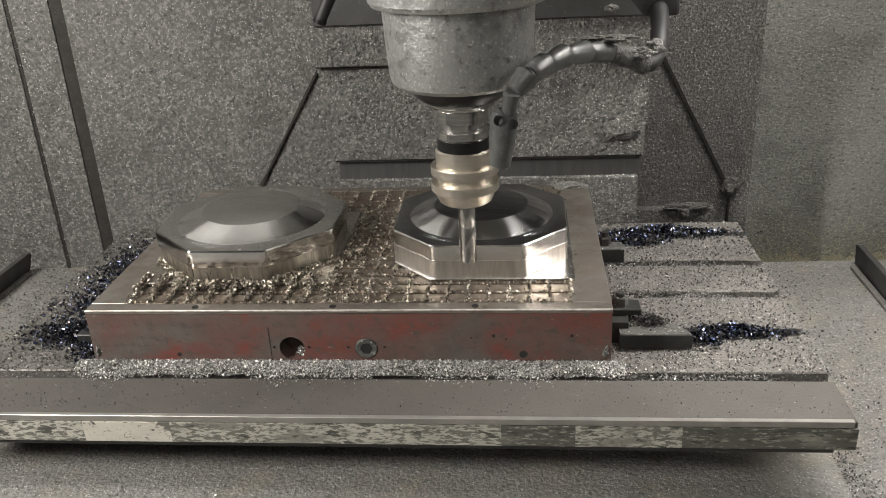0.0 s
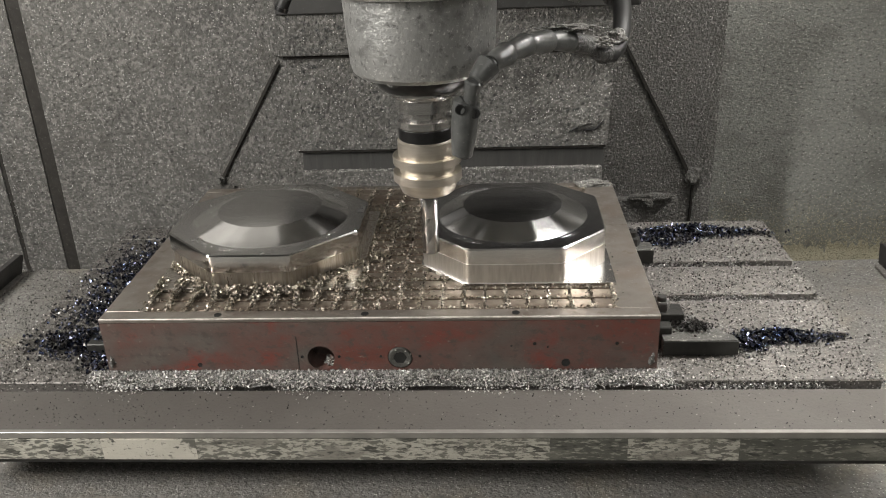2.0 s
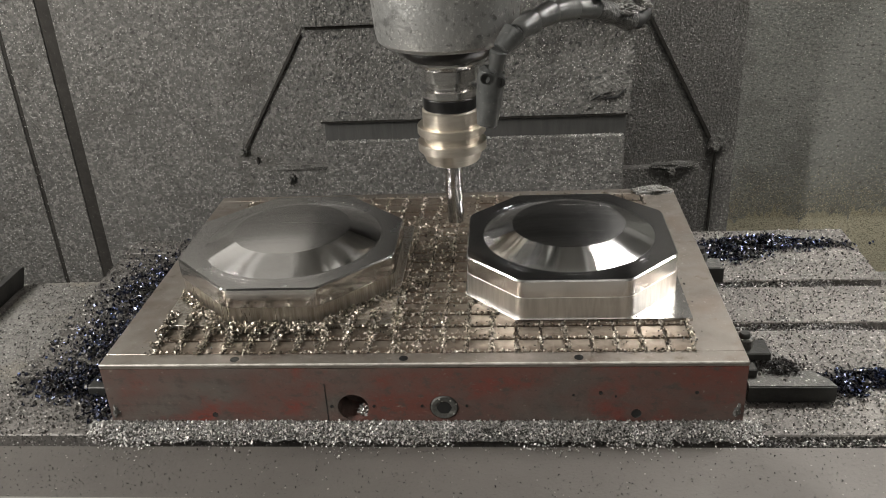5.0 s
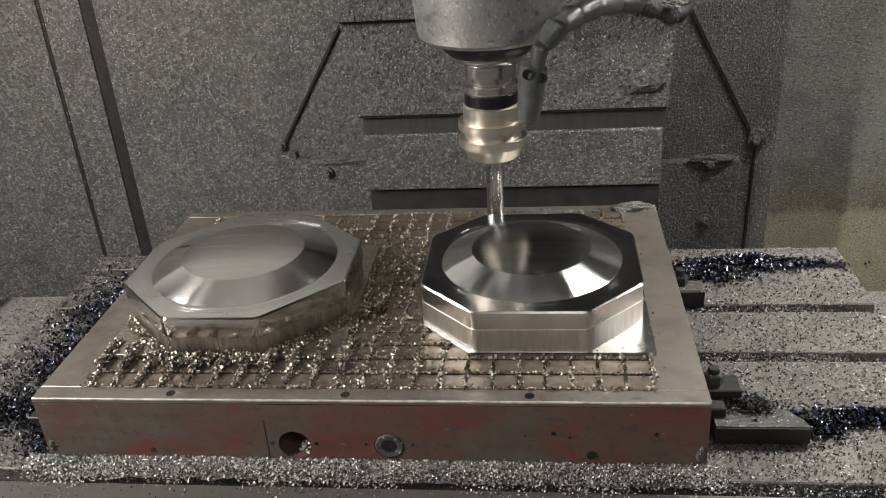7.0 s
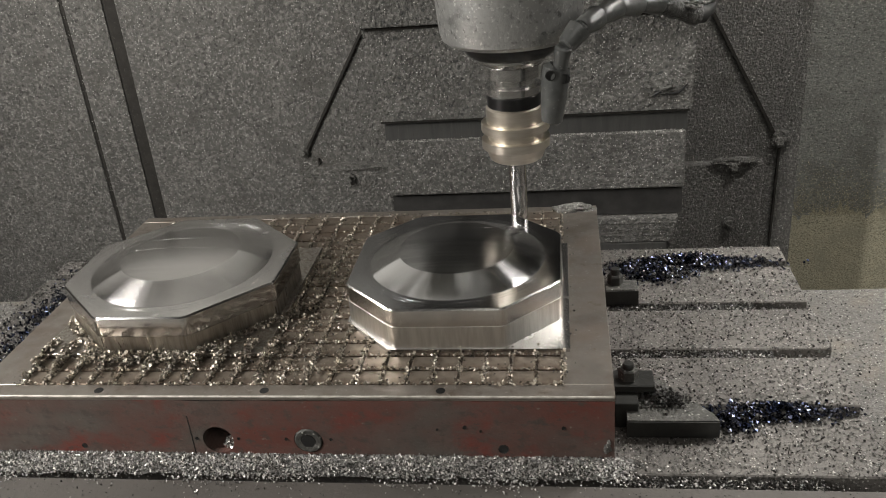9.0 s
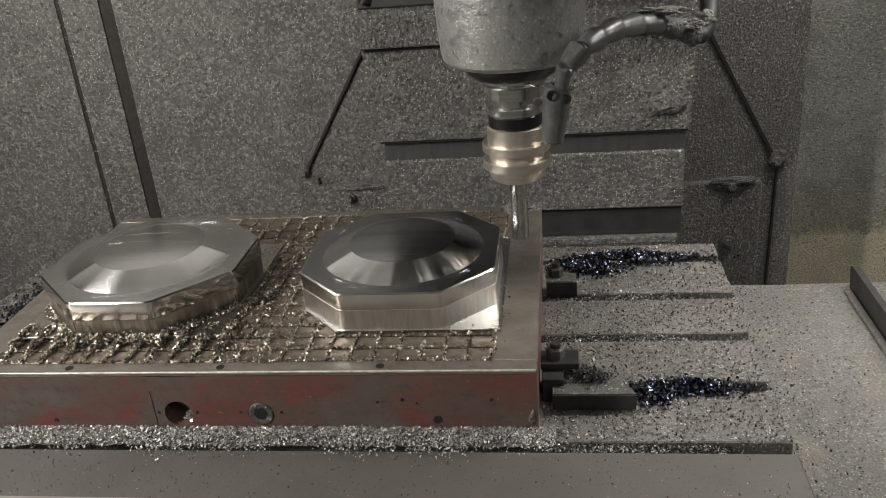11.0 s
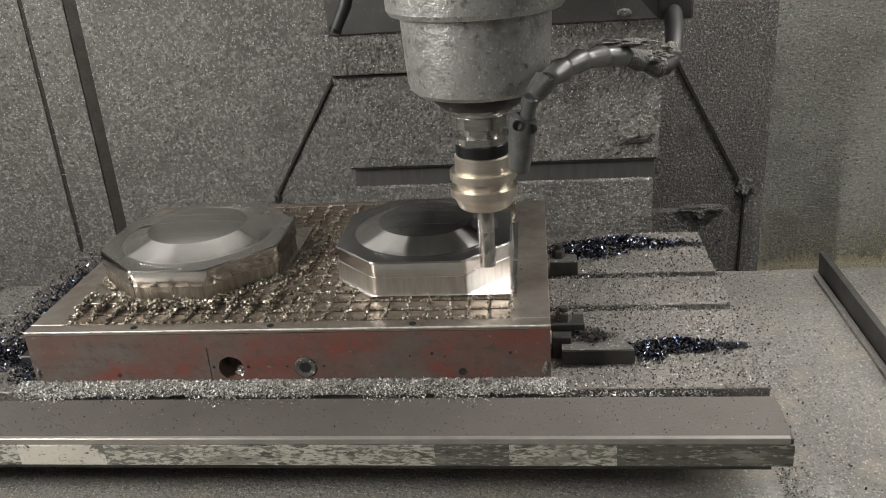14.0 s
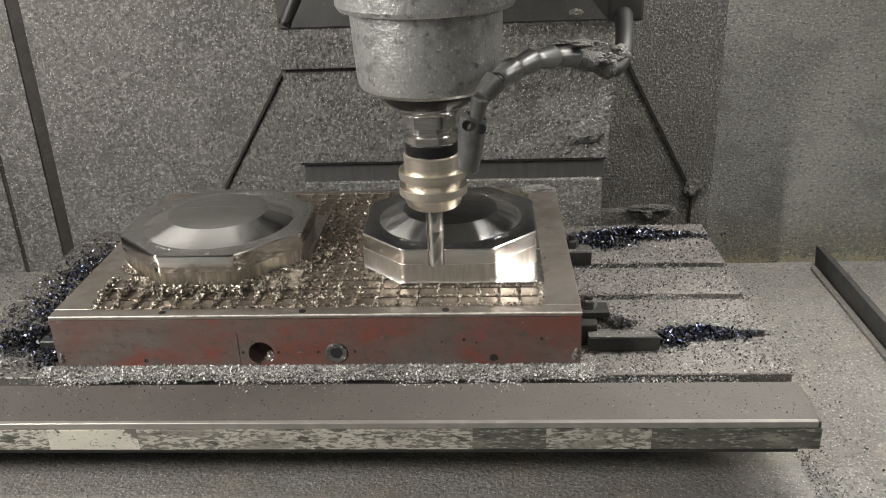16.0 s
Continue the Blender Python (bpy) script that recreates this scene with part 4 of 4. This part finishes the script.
def workpiece_waiting():
    w = thing("workpiece", "octagonal steel block with a dome, stained raw sides", "workpiece", (0.1540, 0.178, CH), "workpieces on the chuck")
    a, cut = 0.115, 0.0690
    part("foot", box(-0.1165, 0.1185, -0.113, 0.1165, 0.0, 0.0035, 0.0004), "raw_side", w, "thin square foot")
    o = lambda d, f: octagon(a - d, cut - 0.586 * d, f)
    bm = stack([(o(0.0018, 0.012), 0.0035), (o(0.0016, 0.012), 0.0240)])
    part("lower_side", bm, "raw_side", w, "stained raw side", True)
    bm = stack([(o(0.0002, 0.012), 0.0240), (o(0.0, 0.012), 0.0250), (o(0.0, 0.012), 0.0435), (o(0.0014, 0.012), TOP)])
    part("upper_side", bm, "mirror_side", w, "polished upper band", True)
    part("top_face", stack([(o(0.0014, 0.012), TOP - 0.0004), (o(0.0016, 0.012), TOP + 0.0001)]), "mirror", w, "satin flat top")
    part("rim", lathe(widened(rim_profile(), 1.065), 128), "mirror", w, "satin rim with two ring grooves", True)
    part("slope", lathe(widened(SLOPE, 1.065), 128, cap=False), "slope", w, "bright turned slope of the dome", True)
    part("crown", lathe(widened(CROWN, 1.065), 128), "crown", w, "satin crown of the dome", True)
    tool_lines(w, ((0.005, -0.058, 0.056, 0.00035), (0.030, -0.046, 0.050, 0.00022), (0.064, -0.018, 0.034, 0.00035)), 1.065)
    ON_TABLE.append(w)


# ---- clamps ----
def clamps():
    c = thing("step_clamp", "dusty steel step clamp bolted at the chuck's side", "clamp", group="chuck clamps")
    bm = bmesh.new()
    o = [(0.613, 0.036), (0.6935, 0.036), (0.690, 0.046), (0.647, 0.100), (0.624, 0.100), (0.624, 0.074), (0.613, 0.074)]
    add_prism(bm, o, 0.003, 0.0195)
    part("wedge_block", bm, "clamp", c, "dusty wedge block")
    # thin front plate, darker than the dusty block behind it
    part("dark_face", box(0.6125, 0.6937, 0.0345, 0.0360, 0.002, 0.0185), "clamp_dark", c, "dark front face")
    part("strap", box(0.601, 0.640, 0.066, 0.092, 0.028, 0.036, 0.001), "clamp_dark", c, "dark clamping strap")
    part("packing", box(0.602, 0.624, 0.050, 0.074, 0.0, 0.028, 0.001), "clamp_dark", c)
    bm = lathe([(0.0095, 0.036), (0.0095, 0.0455), (0.008, 0.047)], 6)
    bmesh.ops.translate(bm, verts=bm.verts, vec=(0.6165, 0.080, 0))
    part("nut", bm, "clamp", c, "dusty hexagon nut")
    bm = lathe([(0.0055, 0.03), (0.0055, 0.0505), (0.0045, 0.052)], 18)
    bmesh.ops.translate(bm, verts=bm.verts, vec=(0.6165, 0.080, 0))
    part("stud", bm, "clamp_dark", c, smooth=True)
    # thin dark lump on top of the wedge block
    part("dark_patch", lump(0.650, 0.066, 0.0195, 0.014, 0.010, 0.0012, 8.8, 3, 0.5), "seam", c, "dark patch on the wedge block", True)
    ON_TABLE.append(c)
    b = thing("step_clamp", "dusty steel clamp at the chuck's back end", "clamp", group="chuck clamps")
    part("block", box(0.605, 0.642, 0.276, 0.300, 0.0, 0.021, 0.001), "clamp", b)
    part("dark_face", box(0.6055, 0.6425, 0.2742, 0.2758, 0.001, 0.0195), "clamp_dark", b)
    bm = lathe([(0.009, 0.021), (0.009, 0.031), (0.0075, 0.033)], 6)
    bmesh.ops.translate(bm, verts=bm.verts, vec=(0.617, 0.292, 0))
    part("nut", bm, "clamp_dark", b)
    bm = lathe([(0.005, 0.03), (0.005, 0.040)], 16)
    bmesh.ops.translate(bm, verts=bm.verts, vec=(0.617, 0.292, 0))
    part("stud", bm, "clamp_dark", b)
    ON_TABLE.append(b)
    l = thing("step_clamp", "steel clamp half buried in blue chips", "clamp", group="chuck clamps")
    part("block", box(-0.045, -0.004, 0.045, 0.075, 0.0, 0.014, 0.001), "clamp_dark", l)
    part("strap", box(-0.035, -0.002, 0.060, 0.085, 0.0142, 0.022, 0.001), "clamp", l)
    ON_TABLE.append(l)


# ---- chips ----
def chip_layers():
    rng = np.random.default_rng(11)
    zc = CH

    def clear(x, y, m=0.0):
        """True where no workpiece stands."""
        def inside(px, py, cx, cy, a, cut):
            dx, dy = np.abs(px - cx), np.abs(py - cy)
            return (dx < a + m) & (dy < a + m) & (dx + dy < 2 * a - cut + m)
        return ~(inside(x, y, 0.4505, 0.178, 0.1065, 0.0535) | inside(x, y, 0.154, 0.178, 0.115, 0.069))

    spots = []
    # in the upright grooves of the pole grid: thick on the waiting side, thin on the other
    for i in range(COLS + 1):
        x = GX + i * PITCH
        dense = 430 if x < 0.36 else 330
        y = rng.uniform(GY, GY + ROWS * PITCH, dense)
        xx = x + rng.normal(0, 0.0016, dense)
        keep = clear(xx, y)
        spots.append(np.stack([xx, y, np.full(dense, zc) + rng.uniform(0, 0.0012, dense)], 1)[keep])
    for j in range(ROWS + 1):
        y = GY + j * PITCH
        n = 420 if j < 4 else 200
        x = rng.uniform(GX, GX + COLS * PITCH, n)
        keep = clear(x, y + 0 * x)
        spots.append(np.stack([x, y + rng.normal(0, 0.0010, n), np.full(n, zc)], 1)[keep])
    # spread between the two blocks and in front of the waiting one
    n = 1300
    x, y = rng.normal(0.300, 0.030, n), rng.uniform(0.02, 0.33, n)
    keep = clear(x, y) & (x > GX) & (x < GX + COLS * PITCH)
    spots.append(np.stack([x, y, zc + rng.uniform(0, 0.001, n)], 1)[keep])
    spots = np.concatenate(spots)
    ON_TABLE.append(chips("straw_chips", spots, "gold_chip", "straw-coloured curled chips in the pole grooves", 1, (0.0018, 0.0042)))
    # heaps that follow the grooves at the waiting block's foot
    piles = []
    for k in range(4600):
        i = rng.integers(0, 11)
        x = GX + i * PITCH + rng.normal(0, 0.0026)
        y = 0.090 - abs(rng.normal(0, 0.030))
        z = max(0.0, 0.008 * math.exp(-((y - 0.066) / 0.03) ** 2)) * rng.uniform(0, 1)
        piles.append((x, y, zc + z))
    for k in range(2600):
        x = rng.uniform(0.04, 0.30)
        u = abs(x - 0.154)
        edge = 0.178 - 0.115 + max(0.0, u - 0.046)
        y = edge - abs(rng.normal(0, 0.006))
        piles.append((x, y, zc + rng.uniform(0, 0.006)))
    piles = np.array(piles)
    keep = clear(piles[:, 0], piles[:, 1]) & (piles[:, 1] > 0.016)
    ON_TABLE.append(chips("straw_chip_heap", piles[keep], "gold_chip", "heaped straw-coloured chips at the block's foot", 2, (0.0022, 0.0050)))
    n = 900
    dd = np.stack([rng.uniform(0.03, 0.57, n), rng.uniform(0.016, 0.39, n), np.full(n, zc)], 1)
    ON_TABLE.append(chips("dark_chips", dd[clear(dd[:, 0], dd[:, 1])], "dark_chip", "dark chips scattered on the chuck", 3, (0.0015, 0.0035)))

    # pale drift along the chuck's foot
    n = 16000
    x = rng.uniform(-0.02, 0.615, n)
    y = -np.abs(rng.normal(0, 0.0115, n)) * (1 + 0.35 * np.sin(x * 47) * np.sin(x * 19 + 1)) - 0.0005
    z = np.clip(0.0066 * (1 + y / 0.020), 0, None) * rng.uniform(0.75, 1.10, n)
    ON_TABLE.append(chips("pale_chip_drift", np.stack([x, y, z], 1), "fine_chip", "pale fine chips drifted along the chuck's foot", 4, (0.0012, 0.0030)))
    bm = bmesh.new()
    prev = None
    for k in range(161):
        x = -0.03 + 0.655 * k / 160
        e = 0.25 + 0.75 * min(1.0, k / 12, (160 - k) / 8)
        h = e * (0.0062 + 0.0022 * noise.noise(Vector((k * 0.31, 0, 0))) + 0.0012 * noise.noise(Vector((k * 1.1, 3, 0))))
        w = e * (0.0215 + 0.003 * noise.noise(Vector((k * 0.22, 9, 0))) + 0.004 * noise.noise(Vector((k * 0.83, 4, 0))))
        row = [bm.verts.new((x, -w * u, -0.0003 + h * v)) for u, v in ((0.0, 1.0), (0.16, 0.80), (0.34, 0.40), (0.6, 0.10), (1.0, 0.0))]
        if prev:
            for q in range(4):
                bm.faces.new((prev[q], row[q], row[q + 1], prev[q + 1]))
        prev = row
    ON_TABLE.append(solid("chip_drift_bed", bm, "drift", "bed of pale fine chips along the chuck's foot", "metal chips", kind="stuff", smooth=True))
    # blue heaps
    blue = []
    def heap(n, cx, cy, sx, sy, h):
        x, y = rng.normal(cx, sx, n), rng.normal(cy, sy, n)
        blue.append(np.stack([x, y, h * np.exp(-((x - cx) / sx) ** 2 / 2 - ((y - cy) / sy) ** 2 / 2) * rng.uniform(0, 1, n)], 1))
    heap(1300, 0.745, 0.072, 0.028, 0.006, 0.012)
    heap(500, 0.708, 0.060, 0.010, 0.008, 0.010)
    heap(1500, 0.710, 0.372, 0.045, 0.008, 0.016)
    heap(900, 0.665, 0.352, 0.025, 0.012, 0.010)
    heap(1400, -0.050, 0.150, 0.034, 0.030, 0.012)
    heap(900, -0.07, 0.27, 0.03, 0.05, 0.010)
    heap(1500, -0.045, 0.070, 0.034, 0.016, 0.016)
    heap(700, -0.025, 0.062, 0.014, 0.010, 0.022)
    heap(350, -0.018, 0.030, 0.012, 0.012, 0.006)
    heap(900, -0.030, 0.30, 0.025, 0.05, 0.014)
    blue = np.concatenate(blue)
    blue = blue[((blue[:, 0] < -0.001) & (blue[:, 0] > X0 + 0.003)) | (blue[:, 0] > 0.602)]
    ON_TABLE.append(chips("blue_chips", blue, "blue_chip", "blue tempered chips heaped on the table", 5, (0.0025, 0.0060)))
    dk = blue[rng.permutation(len(blue))[:4200]] + rng.normal(0, 0.003, (4200, 3)) * (1, 1, 0)
    dk = dk[((dk[:, 0] < -0.001) & (dk[:, 0] > X0 + 0.003)) | (dk[:, 0] > 0.602)]
    ON_TABLE.append(chips("black_chips", dk, "dark_chip", "dark oily chips among the blue ones", 6, (0.0025, 0.0058)))
    # chips over the table ends, in the slots and on the tray
    n = 10500
    x, y = rng.uniform(0.602, X1, n), rng.uniform(-0.02, Y1, n)
    z = np.zeros(n)
    left = rng.random(n) < 0.34
    x = np.where(left, rng.uniform(X0, -0.002, n), x)
    for s in SLOTS:
        z = np.where(np.abs(y - s) < 0.008, -0.010 + rng.uniform(-0.008, 0.006, n), z)
    ON_TABLE.append(chips("grey_chips", np.stack([x, y, z], 1), "grey_chip", "fine grey chips scattered over the table", 7, (0.0012, 0.0032)))
    n = 7500
    s = rng.choice(SLOTS, n)
    x = 0.604 + (X1 - 0.060 - 0.604) * rng.random(n) ** 0.9 + rng.normal(0, 0.012, n) * (rng.random(n) < 0.3)
    deep = rng.uniform(-0.010, -0.001, n)
    slot = np.stack([x, s + rng.uniform(-0.0065, 0.0065, n), deep], 1)
    ON_TABLE.append(chips("slot_chips", slot[:4600], "grey_chip", "chips lying in the T-slots", 8, (0.0014, 0.0036)))
    ON_TABLE.append(chips("dark_slot_chips", slot[4600:], "dark_chip", "dark chips lying in the T-slots", 14, (0.0016, 0.0042)))
    n = 620
    x, y = rng.normal(0.648, 0.010, n), rng.normal(0.066, 0.007, n)
    ON_TABLE.append(chips("clamp_chips", np.stack([x, y, np.full(n, 0.0195) + rng.uniform(0, 0.003, n)], 1), "dark_chip", "dark chips lying on the wedge clamp", 15, (0.0018, 0.0045)))
    n = 8200
    x, y = rng.uniform(0.602, X1, n), rng.uniform(-0.02, Y1, n)
    x = np.where(rng.random(n) < 0.55, rng.uniform(X0, -0.002, n), x)
    ON_TABLE.append(chips("dark_scattered_chips", np.stack([x, y, 0 * x], 1), "dark_chip", "dark chips scattered over the table", 9, (0.0012, 0.0034)))
    n = 1500
    x, y = X0 + (X1 - X0) * rng.random(n) ** 1.6, rng.uniform(Y0 + 0.004, -0.02, n)
    ON_TABLE.append(chips("front_chips", np.stack([x, y, 0 * x], 1), "dark_chip", "single chips on the table front", 10, (0.0008, 0.0022)))
    n = 11000
    x, y = rng.uniform(0.835, 1.3, n), rng.uniform(-0.35, 0.45, n)
    left = rng.random(n) < 0.3
    x = np.where(left, rng.uniform(-0.75, -0.15, n), x)
    front = rng.random(n) < 0.25
    x, y = np.where(front, rng.uniform(-0.3, 1.1, n), x), np.where(front, rng.uniform(-0.35, -0.11, n), y)
    ON_TABLE.append(chips("tray_chips", np.stack([x, y, np.full(n, -0.0835)], 1), "grey_chip", "grey chips strewn over the tray", 12, (0.0012, 0.0032)))
    n = 9500
    x, y = 0.832 + np.abs(rng.normal(0, 0.07, n)) * np.where(rng.random(n) < 0.5, 0.22, 1.0), rng.uniform(-0.15, 0.45, n)
    left = rng.random(n) < 0.68
    x = np.where(left, -0.155 - np.abs(rng.normal(0, 0.13, n)), x)
    ON_TABLE.append(chips("dark_tray_chips", np.stack([x, y, np.full(n, -0.0835)], 1), "dark_chip", "dark chips strewn along the table's end", 13, (0.0010, 0.0034)))

    # flakes that cling to the sheets behind
    def cling(name, n, x0, x1, z0, z1, y, label, seed, gap=None):
        x, z = rng.uniform(x0, x1, n), rng.uniform(z0, z1, n)
        keep = np.ones(n, bool) if gap is None else ~((x > gap[0]) & (x < gap[1]))
        chips(name, np.stack([x, 0 * x + y, z], 1)[keep], "flake", label, seed, (0.0010, 0.0024), tilt=1.0)
    cling("clinging_chips", 6500, -0.65, 0.16, -0.30, 0.42, 0.6585, "fine chips clinging to the left sheet", 21, (-0.332, -0.302))
    cling("clinging_back_chips", 1100, 0.70, 0.925, -0.34, 0.36, 0.7985, "fine chips clinging to the back sheet", 24)
    cling("clinging_side_chips", 4200, 0.95, 1.55, -0.32, 0.32, 0.9985, "fine chips clinging to the right sheet", 22)
    n = 9000
    x, z = rng.uniform(0.95, 1.65, n), -0.335 + np.abs(rng.normal(0, 0.055, n))
    chips("yellowed_chips", np.stack([x, 0 * x + 0.9985, z], 1), "yellow_chip", "yellowed fine chips clinging above the crust", 26, (0.0014, 0.0036), tilt=1.0)
    cling("clinging_cover_chips", 1700, 0.178, 0.698, 0.064, 0.214, 0.587, "fine chips clinging to the cover plate", 23)
    n = 900
    chips("ledge_chips", np.stack([rng.uniform(0.178, 0.698, n), rng.uniform(0.590, 0.603, n), np.full(n, 0.0165)], 1), "flake", "pale chips along the lower plate's top edge", 27, (0.0012, 0.0030))
    cling("clinging_lower_chips", 700, 0.180, 0.698, -0.08, 0.012, 0.5912, "fine chips clinging to the lower plate", 25)


enclosure()
way_cover()
clutter_on_back()
spindle()
TOOL = tool_holder()
coolant_hose()
chip_tray()
machine_table()
CHUCK = magnetic_chuck()
workpiece_finished()
workpiece_waiting()
clamps()
chip_layers()
chuck_poles(CHUCK)


def motions():
    """The table's feed for all that it carries, and the turning tool."""
    for ob in ON_TABLE:
        home = ob.location.copy()
        walk(ob, [(t, pose(home.x + x, home.y + y, home.z)) for t, x, y in FEED])
    walk(TOOL, [(k / 10, pose(AX, AY, 0, 0, 0, (-75 * k) % 360)) for k in range(161)])


motions()
